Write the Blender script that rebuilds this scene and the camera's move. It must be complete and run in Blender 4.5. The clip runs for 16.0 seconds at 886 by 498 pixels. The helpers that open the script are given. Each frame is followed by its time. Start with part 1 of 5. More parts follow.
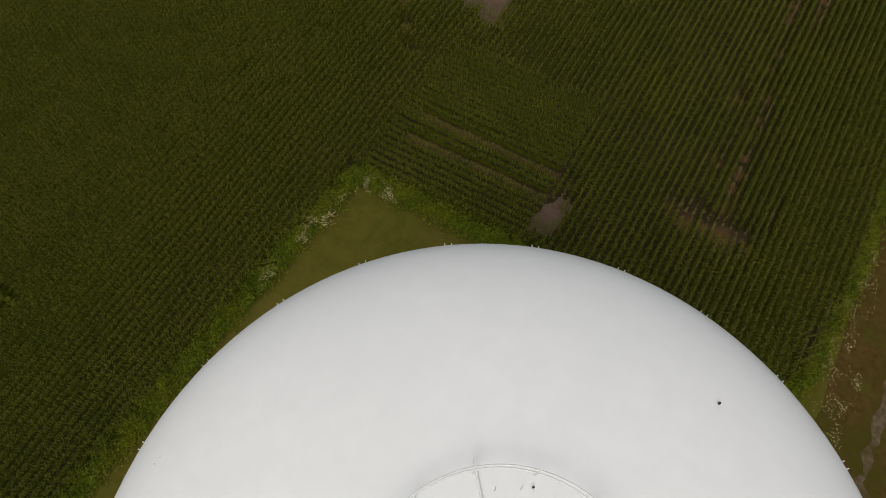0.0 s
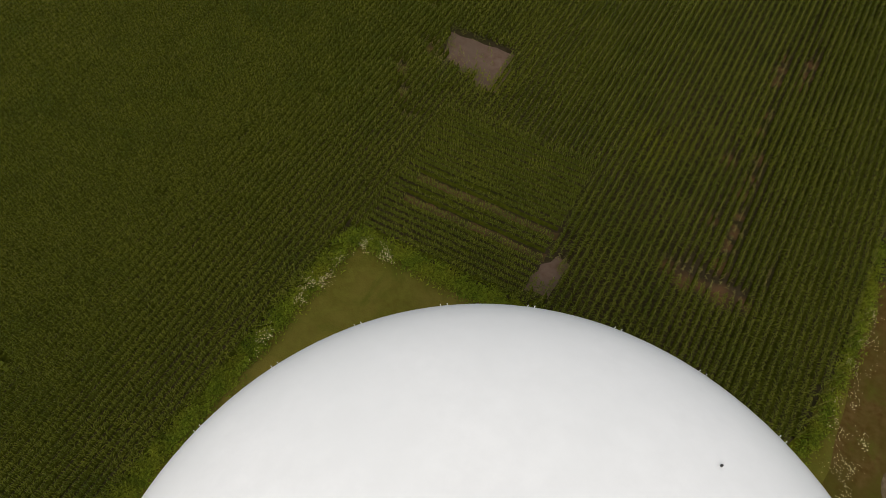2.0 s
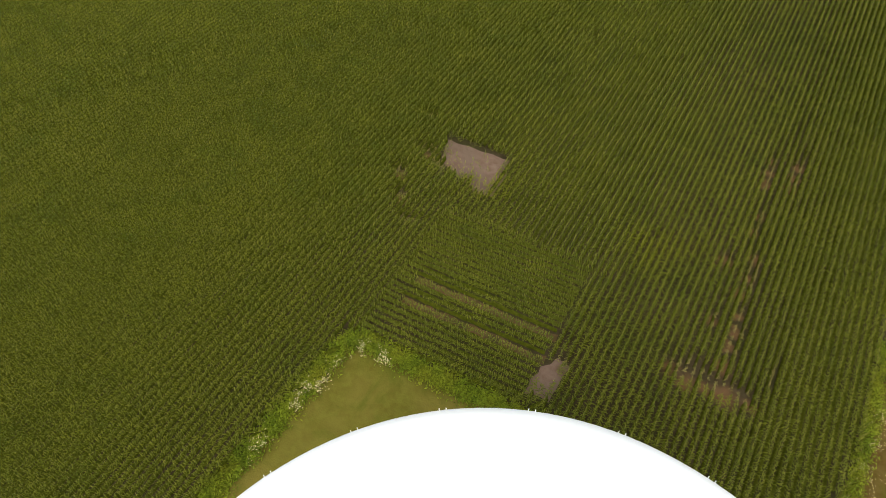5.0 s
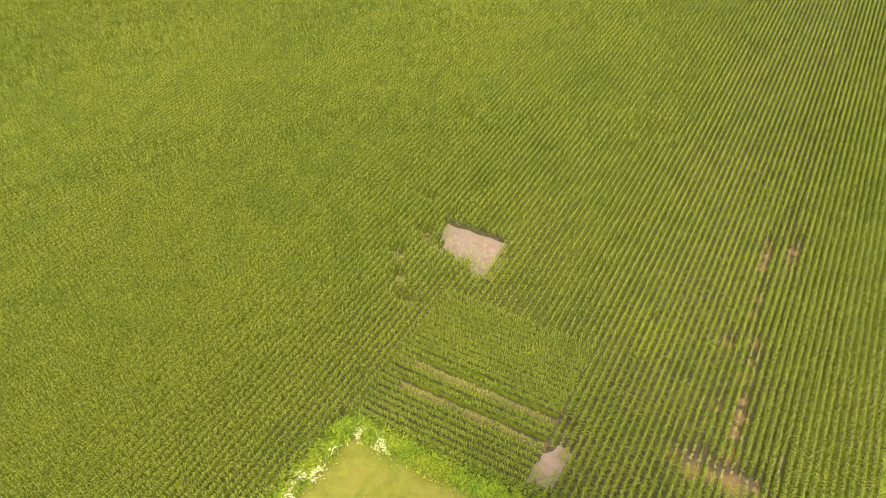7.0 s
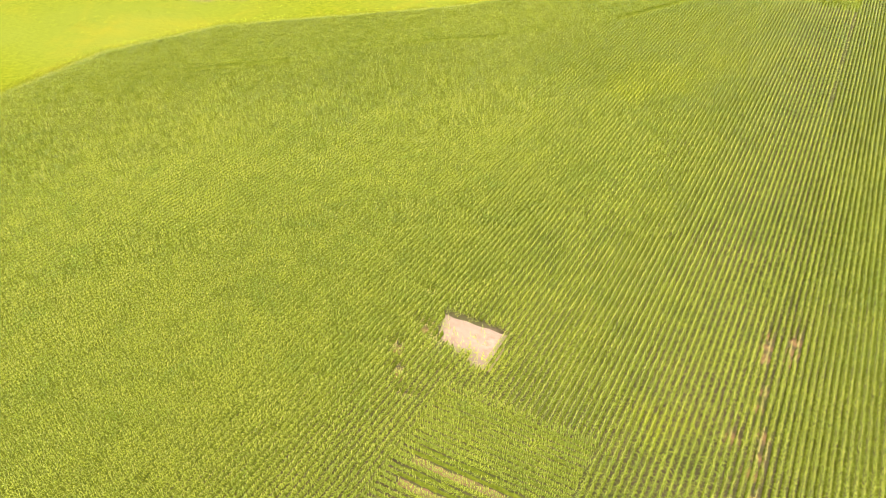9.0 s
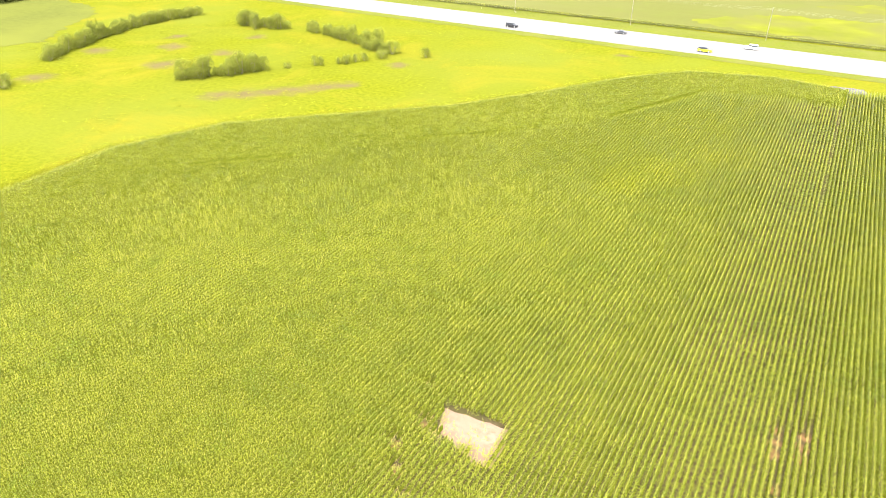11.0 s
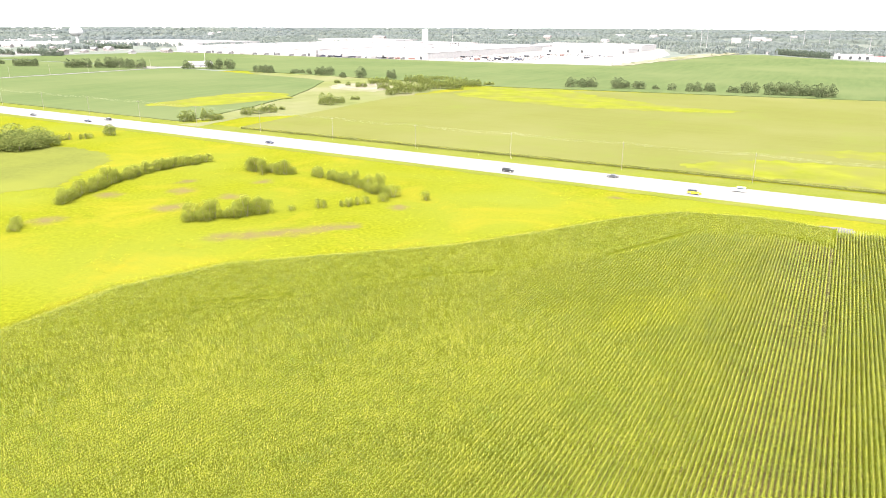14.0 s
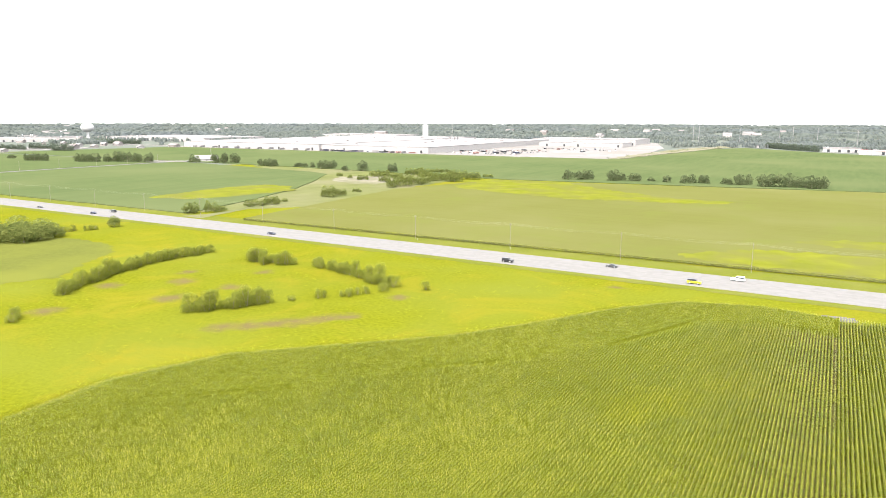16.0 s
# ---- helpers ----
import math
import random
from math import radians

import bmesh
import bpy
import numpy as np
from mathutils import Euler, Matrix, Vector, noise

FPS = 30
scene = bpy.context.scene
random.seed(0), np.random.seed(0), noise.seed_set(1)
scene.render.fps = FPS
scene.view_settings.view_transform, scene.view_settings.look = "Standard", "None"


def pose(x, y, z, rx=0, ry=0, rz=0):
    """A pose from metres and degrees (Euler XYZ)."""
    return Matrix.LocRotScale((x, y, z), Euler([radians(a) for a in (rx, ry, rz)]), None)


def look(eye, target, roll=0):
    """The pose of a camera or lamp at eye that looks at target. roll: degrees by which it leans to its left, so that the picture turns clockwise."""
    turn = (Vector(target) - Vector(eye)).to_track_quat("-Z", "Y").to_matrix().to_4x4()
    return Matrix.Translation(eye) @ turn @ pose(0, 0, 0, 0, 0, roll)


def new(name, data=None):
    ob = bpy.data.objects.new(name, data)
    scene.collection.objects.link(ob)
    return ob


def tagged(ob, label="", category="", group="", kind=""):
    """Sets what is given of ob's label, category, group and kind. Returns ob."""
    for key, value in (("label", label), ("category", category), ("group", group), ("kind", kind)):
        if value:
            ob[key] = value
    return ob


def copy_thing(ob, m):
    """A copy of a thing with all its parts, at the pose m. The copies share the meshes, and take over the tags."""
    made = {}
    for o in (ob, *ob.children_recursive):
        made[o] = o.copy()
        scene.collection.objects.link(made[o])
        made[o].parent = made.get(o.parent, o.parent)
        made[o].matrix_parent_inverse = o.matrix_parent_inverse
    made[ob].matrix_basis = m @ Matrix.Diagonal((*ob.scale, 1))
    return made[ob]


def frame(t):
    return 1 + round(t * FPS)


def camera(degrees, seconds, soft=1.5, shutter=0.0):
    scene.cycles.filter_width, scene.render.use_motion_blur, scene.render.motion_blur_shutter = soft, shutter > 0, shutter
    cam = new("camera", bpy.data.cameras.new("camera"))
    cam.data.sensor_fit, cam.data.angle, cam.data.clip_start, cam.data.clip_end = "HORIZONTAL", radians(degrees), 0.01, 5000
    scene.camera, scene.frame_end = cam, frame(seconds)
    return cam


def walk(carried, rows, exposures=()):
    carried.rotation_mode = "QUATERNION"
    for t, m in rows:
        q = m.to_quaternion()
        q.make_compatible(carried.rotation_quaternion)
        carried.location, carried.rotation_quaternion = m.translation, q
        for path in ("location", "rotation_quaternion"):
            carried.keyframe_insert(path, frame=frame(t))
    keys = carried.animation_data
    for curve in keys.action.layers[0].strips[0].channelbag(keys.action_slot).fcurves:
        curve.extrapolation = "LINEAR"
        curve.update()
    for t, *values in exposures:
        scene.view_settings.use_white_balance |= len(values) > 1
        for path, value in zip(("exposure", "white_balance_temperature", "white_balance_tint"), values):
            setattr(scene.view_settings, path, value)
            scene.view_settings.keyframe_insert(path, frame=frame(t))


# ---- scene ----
cam = camera(65.46, 16.0, soft=0.7)

# The drone hovers over the water tower and tilts up: seconds, pitch, yaw, roll.
EYE = (0.0, 0.0, 62.0)
TILT = [
    (0.0, -65.10, 30.84, -0.52),
    (0.5, -63.91, 30.74, -0.52),
    (1.0, -62.63, 30.56, -0.44),
    (1.5, -61.33, 30.44, -0.40),
    (2.0, -60.08, 30.38, -0.40),
    (2.5, -58.79, 30.32, -0.40),
    (3.0, -57.43, 30.25, -0.37),
    (3.5, -56.07, 30.20, -0.39),
    (4.0, -54.66, 30.10, -0.34),
    (6.5, -46.52, 29.87, -0.36),
    (7.0, -44.71, 29.79, -0.32),
    (7.5, -42.92, 29.77, -0.34),
    (8.0, -41.02, 29.72, -0.29),
    (8.5, -39.07, 29.75, -0.37),
    (9.0, -37.16, 29.75, -0.39),
    (11.5, -27.67, 29.70, -0.42),
    (12.0, -25.73, 29.70, -0.43),
    (12.5, -23.84, 29.64, -0.39),
    (13.0, -21.93, 29.61, -0.32),
    (13.5, -20.03, 29.59, -0.25),
    (14.0, -18.13, 29.58, -0.23),
    (14.5, -16.22, 29.59, -0.21),
    (15.0, -14.30, 29.57, -0.20),
    (15.5, -12.40, 29.58, -0.17),
    (16.0, -10.66, 29.56, -0.12),
]
EXPOSURE = [(0.0, -0.14, 6500, 10), (2.5, 0.26, 6500, 10), (4.2, 0.8, 6500, 10), (6.5, 2.58, 6500, 0), (7.5, 3.23, 6500, 3), (9.0, 3.6, 6500, 8), (12.5, 4.0, 6500, 10), (14.0, 3.9, 6500, 11), (16.0, 3.5, 6500, 10)]
walk(cam, [(t, pose(EYE[0] + 0.095 * min(1, t / 1.5), EYE[1] + 0.055 * min(1, t / 1.5), EYE[2], 90 + p, r, y)) for t, p, y, r in TILT], EXPOSURE)

# ---- sky and sun: bright haze, the sun soft behind it ----
world = bpy.data.worlds.new("sky")
scene.world = world
world.use_nodes = True
wn, wl = world.node_tree.nodes, world.node_tree.links
wn.clear()
sky = wn.new("ShaderNodeTexSky")
sky.sky_type = "NISHITA"
sky.sun_disc = False
sky.sun_elevation, sky.sun_rotation = radians(58), radians(168)
sky.air_density, sky.dust_density = 1.2, 6.0
clear = wn.new("ShaderNodeBackground")
clear.inputs["Strength"].default_value = 0.05
haze = wn.new("ShaderNodeBackground")
haze.inputs["Color"].default_value = (1.0, 0.99, 0.96, 1)
haze.inputs["Strength"].default_value = 0.34
both = wn.new("ShaderNodeAddShader")
wout = wn.new("ShaderNodeOutputWorld")
wl.new(sky.outputs[0], clear.inputs["Color"])
wl.new(clear.outputs[0], both.inputs[0])
wl.new(haze.outputs[0], both.inputs[1])
wl.new(both.outputs[0], wout.inputs["Surface"])

sun = new("sun", bpy.data.lights.new("sun", "SUN"))
sun.data.energy, sun.data.angle, sun.data.color = 1.25, radians(26), (1.0, 0.97, 0.91)
SUN_AZ, SUN_EL = radians(168), radians(58)
sun.matrix_world = look((0, 0, 100), (-math.sin(SUN_AZ) * math.cos(SUN_EL), -math.cos(SUN_AZ) * math.cos(SUN_EL), 100 - math.sin(SUN_EL)))


# ---- materials ----
def mat(name, c0, c1, scale=1.0, rough=0.8, c2=None, big=0.02, bump=0.0, bump_scale=None, metal=0.0,
        island=0.0, thin=0.0, spread=(0.35, 0.65), stretch=None, spec=0.3, spots=(), spot_colour=None, warp=14.0, c3=None, patch=0.03, cover=0.5):
    """A procedural surface: c0 to c1 by fine grain, c2 by broad patches, brightness varied piece by piece."""
    m = bpy.data.materials.new(name)
    m.use_nodes = True
    n, l = m.node_tree.nodes, m.node_tree.links
    b = n["Principled BSDF"]
    b.inputs["Roughness"].default_value = rough
    b.inputs["Metallic"].default_value = metal
    b.inputs["Specular IOR Level"].default_value = spec
    geo = n.new("ShaderNodeNewGeometry")
    pos = geo.outputs["Position"]
    if stretch:
        mp = n.new("ShaderNodeMapping")
        mp.inputs["Scale"].default_value = stretch
        l.new(pos, mp.inputs["Vector"])
        fine_pos = mp.outputs[0]
    else:
        fine_pos = pos
    tex = n.new("ShaderNodeTexNoise")
    tex.inputs["Scale"].default_value, tex.inputs["Detail"].default_value = scale, 6
    tex.inputs["Roughness"].default_value = 0.65
    l.new(fine_pos, tex.inputs["Vector"])
    ramp = n.new("ShaderNodeValToRGB")
    ramp.color_ramp.elements[0].position, ramp.color_ramp.elements[1].position = spread
    ramp.color_ramp.elements[0].color, ramp.color_ramp.elements[1].color = (*c0, 1), (*c1, 1)
    l.new(tex.outputs["Fac"], ramp.inputs["Fac"])
    col = ramp.outputs["Color"]
    if c2:
        t2 = n.new("ShaderNodeTexNoise")
        t2.inputs["Scale"].default_value, t2.inputs["Detail"].default_value = big, 4
        l.new(pos, t2.inputs["Vector"])
        r2 = n.new("ShaderNodeMapRange")
        r2.inputs["From Min"].default_value, r2.inputs["From Max"].default_value = 0.42, 0.68
        l.new(t2.outputs["Fac"], r2.inputs["Value"])
        mx = n.new("ShaderNodeMix")
        mx.data_type = "RGBA"
        l.new(r2.outputs[0], mx.inputs["Factor"])
        l.new(col, mx.inputs["A"])
        mx.inputs["B"].default_value = (*c2, 1)
        col = mx.outputs["Result"]
    if c3:
        t3 = n.new("ShaderNodeTexNoise")
        t3.inputs["Scale"].default_value, t3.inputs["Detail"].default_value = patch, 7
        t3.inputs["Roughness"].default_value, t3.inputs["Distortion"].default_value = 0.7, 0.8
        l.new(pos, t3.inputs["Vector"])
        r3 = n.new("ShaderNodeMapRange")
        r3.inputs["From Min"].default_value, r3.inputs["From Max"].default_value = cover, cover + 0.17
        r3.inputs["To Max"].default_value = 0.85
        l.new(t3.outputs["Fac"], r3.inputs["Value"])
        m3 = n.new("ShaderNodeMix")
        m3.data_type = "RGBA"
        l.new(r3.outputs[0], m3.inputs["Factor"])
        l.new(col, m3.inputs["A"])
        m3.inputs["B"].default_value = (*c3, 1)
        col = m3.outputs["Result"]
    if spots:
        tw = n.new("ShaderNodeTexNoise")
        tw.inputs["Scale"].default_value, tw.inputs["Detail"].default_value = 1.7 / warp, 4
        l.new(pos, tw.inputs["Vector"])
        ws = n.new("ShaderNodeVectorMath")
        ws.operation = "MULTIPLY_ADD"
        ws.inputs[1].default_value, ws.inputs[2].default_value = (warp, warp, 0), (-warp / 2, -warp / 2, 0)
        l.new(tw.outputs["Color"], ws.inputs[0])
        wa = n.new("ShaderNodeVectorMath")
        l.new(pos, wa.inputs[0])
        l.new(ws.outputs[0], wa.inputs[1])
        spot_pos = wa.outputs[0]
    for sx, sy, sr in spots:
        vd = n.new("ShaderNodeVectorMath")
        vd.operation = "DISTANCE"
        vd.inputs[1].default_value = (sx, sy, 2.0 if warp > 10 else 0.0)
        l.new(spot_pos, vd.inputs[0])
        fall = n.new("ShaderNodeMapRange")
        fall.interpolation_type = "SMOOTHSTEP"
        fall.inputs["From Min"].default_value, fall.inputs["From Max"].default_value = sr, 0.0
        fall.inputs["To Max"].default_value = 0.88
        l.new(vd.outputs["Value"], fall.inputs["Value"])
        sm = n.new("ShaderNodeMix")
        sm.data_type = "RGBA"
        l.new(fall.outputs[0], sm.inputs["Factor"])
        l.new(col, sm.inputs["A"])
        sm.inputs["B"].default_value = (*spot_colour, 1)
        col = sm.outputs["Result"]
    if island:
        hs = n.new("ShaderNodeHueSaturation")
        mr = n.new("ShaderNodeMapRange")
        mr.inputs["To Min"].default_value, mr.inputs["To Max"].default_value = 1 - island, 1 + island
        l.new(geo.outputs["Random Per Island"], mr.inputs["Value"])
        l.new(mr.outputs[0], hs.inputs["Value"])
        l.new(col, hs.inputs["Color"])
        col = hs.outputs["Color"]
    l.new(col, b.inputs["Base Color"])
    if bump:
        bt = n.new("ShaderNodeTexNoise")
        bt.inputs["Scale"].default_value, bt.inputs["Detail"].default_value = bump_scale or scale * 2, 5
        l.new(fine_pos, bt.inputs["Vector"])
        bp = n.new("ShaderNodeBump")
        bp.inputs["Strength"].default_value, bp.inputs["Distance"].default_value = 0.8, bump
        l.new(bt.outputs["Fac"], bp.inputs["Height"])
        l.new(bp.outputs["Normal"], b.inputs["Normal"])
    if thin:
        tr = n.new("ShaderNodeBsdfTranslucent")
        l.new(col, tr.inputs["Color"])
        ms = n.new("ShaderNodeMixShader")
        ms.inputs["Fac"].default_value = thin
        l.new(b.outputs[0], ms.inputs[1])
        l.new(tr.outputs[0], ms.inputs[2])
        l.new(ms.outputs[0], n["Material Output"].inputs["Surface"])
    return m


M_WHITE = mat("tank_paint", (0.825, 0.83, 0.82), (0.86, 0.865, 0.855), 1.2, 0.5, c2=(0.81, 0.82, 0.81), big=0.16, bump=0.001, bump_scale=3, spec=0.15)
M_RAIL = mat("rail_paint", (0.74, 0.74, 0.73), (0.82, 0.82, 0.8), 6, 0.45)
M_DARK = mat("dark_rubber", (0.02, 0.02, 0.02), (0.035, 0.035, 0.035), 8, 0.6)
M_STEEL = mat("galvanised_steel", (0.42, 0.43, 0.44), (0.55, 0.56, 0.57), 5, 0.42, metal=0.7)
M_PAVE = mat("worn_pavement", (0.079, 0.0772, 0.0752), (0.088, 0.0862, 0.0842), 0.5, 0.9, c2=(0.075, 0.073, 0.071), big=0.25, spec=0.0, stretch=(0.05, 1.6, 1.0))
M_SHOULDER = mat("shoulder_gravel", (0.078, 0.076, 0.068), (0.092, 0.09, 0.08), 0.8, 1.0, spec=0.0)
M_PAD = mat("pad_gravel", (0.05, 0.047, 0.042), (0.075, 0.07, 0.064), 1.2, 1.0, c2=(0.045, 0.044, 0.03), big=0.2, bump=0.03, spec=0.0)
M_YARD = mat("factory_paving", (0.08, 0.077, 0.075), (0.11, 0.106, 0.104), 0.04, 0.9, c2=(0.086, 0.08, 0.074), big=0.01, spec=0.0)
M_DIRT = mat("dry_dirt", (0.066, 0.061, 0.044), (0.095, 0.09, 0.072), 0.1, 1.0, c2=(0.056, 0.057, 0.028), big=0.03, bump=0.2, bump_scale=0.3, spec=0.0)
M_PYLON = mat("pylon_grey", (0.12, 0.12, 0.12), (0.16, 0.16, 0.16), 1, 0.8, spec=0.0)
M_TOWNWALL = mat("town_wall", (0.09, 0.08, 0.075), (0.16, 0.15, 0.145), 0.05, 0.9, spec=0.0)
M_TOWNROOF = mat("town_roof", (0.06, 0.052, 0.05), (0.15, 0.14, 0.14), 0.02, 0.9, spec=0.0)
M_WIRE = mat("wire", (0.12, 0.12, 0.085), (0.15, 0.15, 0.11), 2, 0.8, spec=0.0)
M_CONC = mat("concrete", (0.42, 0.41, 0.39), (0.52, 0.51, 0.48), 0.9, 0.85, c2=(0.38, 0.37, 0.35), big=0.05, bump=0.01)
M_CORN = mat("corn_leaf", (0.058, 0.072, 0.0055), (0.106, 0.116, 0.0098), 0.35, 0.5, c2=(0.104, 0.112, 0.0096), big=0.022, island=0.36, thin=0.27, spec=0.1, c3=(0.055, 0.078, 0.006), patch=0.16, cover=0.54, spots=((-28, 149, 13), (-34, 138, 9), (-19, 163, 9), (-23, 53, 4), (-22, 50.5, 3.5), (-2, 54, 5)), spot_colour=(0.118, 0.126, 0.005))
M_TASSEL = mat("corn_tassel", (0.13, 0.128, 0.026), (0.18, 0.173, 0.043), 2, 0.9, island=0.2, spec=0.0)
# Darker than corn_leaf: the shade between the rows is put into this colour.
M_RIDGE = mat("corn_lower_leaf_shade", (0.032, 0.04, 0.004), (0.062, 0.069, 0.007), 2.2, 0.95, bump=0.15, bump_scale=5, spec=0.0)
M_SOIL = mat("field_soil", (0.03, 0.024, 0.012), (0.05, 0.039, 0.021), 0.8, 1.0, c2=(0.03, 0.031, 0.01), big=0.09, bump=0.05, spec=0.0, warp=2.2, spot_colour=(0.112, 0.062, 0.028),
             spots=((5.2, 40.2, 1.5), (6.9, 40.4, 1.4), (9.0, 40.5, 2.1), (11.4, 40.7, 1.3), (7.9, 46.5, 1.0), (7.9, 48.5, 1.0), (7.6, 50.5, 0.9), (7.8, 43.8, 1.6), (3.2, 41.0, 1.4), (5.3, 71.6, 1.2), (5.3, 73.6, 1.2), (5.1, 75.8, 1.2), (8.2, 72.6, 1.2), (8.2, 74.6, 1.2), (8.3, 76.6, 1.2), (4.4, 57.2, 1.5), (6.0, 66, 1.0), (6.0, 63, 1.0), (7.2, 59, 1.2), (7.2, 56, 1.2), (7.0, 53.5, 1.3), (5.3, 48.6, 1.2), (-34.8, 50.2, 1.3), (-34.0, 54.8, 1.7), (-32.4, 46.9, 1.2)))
M_BARE = mat("bare_soil", (0.098, 0.063, 0.042), (0.13, 0.092, 0.068), 0.9, 0.95, c2=(0.104, 0.074, 0.053), big=0.3, bump=0.05, spec=0.0)
# Reddish strip soil, its colour darkened for the shade of the end rows.
M_STRIP = mat("shaded_strip_soil", (0.075, 0.044, 0.018), (0.11, 0.068, 0.034), 1.2, 0.95, c2=(0.05, 0.04, 0.016), big=0.5, bump=0.05, spec=0.0)
M_DRYCORN = mat("dry_corn_leaf", (0.12, 0.11, 0.025), (0.19, 0.165, 0.055), 0.9, 0.8, island=0.3, thin=0.25, spec=0.1)
M_LAWN = mat("mown_lawn", (0.064, 0.057, 0.009), (0.082, 0.078, 0.013), 0.9, 1.0, c2=(0.098, 0.08, 0.017), big=0.13, bump=0.05, bump_scale=7, spec=0.0, c3=(0.054, 0.06, 0.008), patch=0.3, cover=0.5)
M_TRACK = mat("dirt_track", (0.052, 0.031, 0.008), (0.084, 0.054, 0.018), 1.3, 1.0, c2=(0.05, 0.043, 0.008), big=0.2, bump=0.04, spec=0.0, c3=(0.06, 0.06, 0.01), patch=0.35, cover=0.52)
M_GRAVEL = mat("gravel", (0.068, 0.048, 0.024), (0.13, 0.1, 0.064), 2.2, 1.0, c2=(0.06, 0.046, 0.015), big=0.6, bump=0.03, spec=0.0)
M_WEED = mat("weed_leaf", (0.07, 0.102, 0.006), (0.127, 0.16, 0.01), 0.8, 0.8, c2=(0.135, 0.146, 0.01), big=0.35, island=0.4, thin=0.35, spec=0.1)
M_FLOWER = mat("white_petal", (0.4, 0.34, 0.16), (0.54, 0.47, 0.25), 3, 0.9, spec=0.0)
M_MEADOW = mat("meadow_grass", (0.04, 0.047, 0.003), (0.064, 0.066, 0.0046), 0.8, 1.0, c2=(0.055, 0.061, 0.0075), big=0.016, bump=0.22, bump_scale=0.9, spec=0.0, c3=(0.072, 0.064, 0.006), patch=0.03, cover=0.5, warp=9.0, spots=((-235, 158, 8), (-216, 177, 8), (-193, 180, 7), (-199, 157, 9), (-201, 205, 6), (-220, 125, 8), (-157, 141, 7), (-151, 147, 7), (-146, 153, 7), (-141, 158, 7), (-136, 164, 7), (-131, 169, 6), (-130, 198, 5), (-68, 252, 5), (-228, 190, 6)), spot_colour=(0.05, 0.039, 0.018))
M_VERGE = mat("verge_grass", (0.04, 0.046, 0.008), (0.052, 0.057, 0.011), 0.8, 1.0, c2=(0.056, 0.058, 0.014), big=0.05, bump=0.1, spec=0.0, c3=(0.046, 0.055, 0.006), patch=0.1, cover=0.5)
M_PALE = mat("pale_weeds", (0.046, 0.053, 0.006), (0.066, 0.069, 0.009), 0.06, 1.0, c2=(0.052, 0.053, 0.014), big=0.04, bump=0.15, bump_scale=0.5, spec=0.0)
M_PLOT = mat("plot_crop", (0.038, 0.043, 0.010), (0.047, 0.051, 0.0125), 0.4, 1.0, c2=(0.053, 0.057, 0.012), big=0.03, bump=0.1, spec=0.0)
M_ROUGH = mat("rough_grass", (0.042, 0.049, 0.017), (0.056, 0.06, 0.024), 0.05, 1.0, c2=(0.063, 0.062, 0.034), big=0.012, bump=0.2, bump_scale=0.4, spec=0.0)
# Lightened and bluish: haze over the shaded gaps is put into the ground colour.
M_FARLAND = mat("far_land_haze", (0.046, 0.053, 0.046), (0.058, 0.065, 0.057), 0.01, 1.0, c2=(0.056, 0.06, 0.052), big=0.003, spec=0.0)
# Bluer than tree_leaf: distance haze is mixed into the leaf colour.
M_FARTREE = mat("hedgerow_leaf_haze", (0.054, 0.068, 0.032), (0.076, 0.09, 0.044), 0.25, 0.95, island=0.14, thin=0.5, spec=0.0)
# The haze before the town is painted into these blue-green leaves.
M_TOWNTREE = mat("town_tree_leaf_haze", (0.056, 0.07, 0.05), (0.07, 0.084, 0.062), 0.25, 0.95, island=0.08, thin=0.5, spec=0.0)
M_TUFT = mat("meadow_tuft", (0.078, 0.083, 0.006), (0.112, 0.115, 0.01), 0.05, 1.0, island=0.15, thin=0.35, spec=0.0)
M_CROP2 = mat("far_corn", (0.0435, 0.0455, 0.0128), (0.049, 0.051, 0.0157), 0.5, 1.0, c2=(0.0525, 0.0535, 0.019), big=0.01, bump=0.1, bump_scale=1.0, stretch=(0.05, 1.3, 1.0), spec=0.0, c3=(0.047, 0.053, 0.013), patch=0.018, cover=0.52)
M_SOY = mat("soybeans", (0.029, 0.039, 0.016), (0.036, 0.046, 0.019), 0.12, 1.0, c2=(0.041, 0.049, 0.0215), big=0.006, bump=0.12, bump_scale=0.7, stretch=(1.0, 0.1, 1.0), spec=0.0)
M_BUSH = mat("shrub_leaf", (0.092, 0.106, 0.017), (0.142, 0.152, 0.028), 0.5, 0.9, island=0.14, thin=0.5, spec=0.0)
M_TREE = mat("tree_leaf", (0.064, 0.08, 0.021), (0.105, 0.116, 0.033), 0.35, 0.9, island=0.22, thin=0.5, spec=0.0)
# Pale grey-blue canopy: the horizon's haze is part of its base colour.
M_WOODS = mat("far_wood_canopy_haze", (0.06, 0.071, 0.063), (0.076, 0.086, 0.078), 0.012, 1.0, c2=(0.068, 0.078, 0.08), big=0.002, island=0.06, thin=0.45, spec=0.0)
M_BARK = mat("bark", (0.09, 0.07, 0.05), (0.17, 0.14, 0.11), 4, 0.95, bump=0.03)
M_POLE = mat("weathered_pole", (0.085, 0.08, 0.06), (0.13, 0.12, 0.095), 3, 0.95, spec=0.0)
M_ROOFW = mat("grey_white_roof", (0.105, 0.101, 0.101), (0.132, 0.127, 0.127), 0.03, 0.9, c2=(0.097, 0.092, 0.093), big=0.006, spec=0.0)
M_TANKW = mat("white_steel", (0.24, 0.24, 0.242), (0.27, 0.27, 0.272), 0.2, 0.7, spec=0.0)
M_WALLW = mat("pale_wall", (0.16, 0.153, 0.15), (0.19, 0.184, 0.18), 0.2, 0.8, spec=0.0)
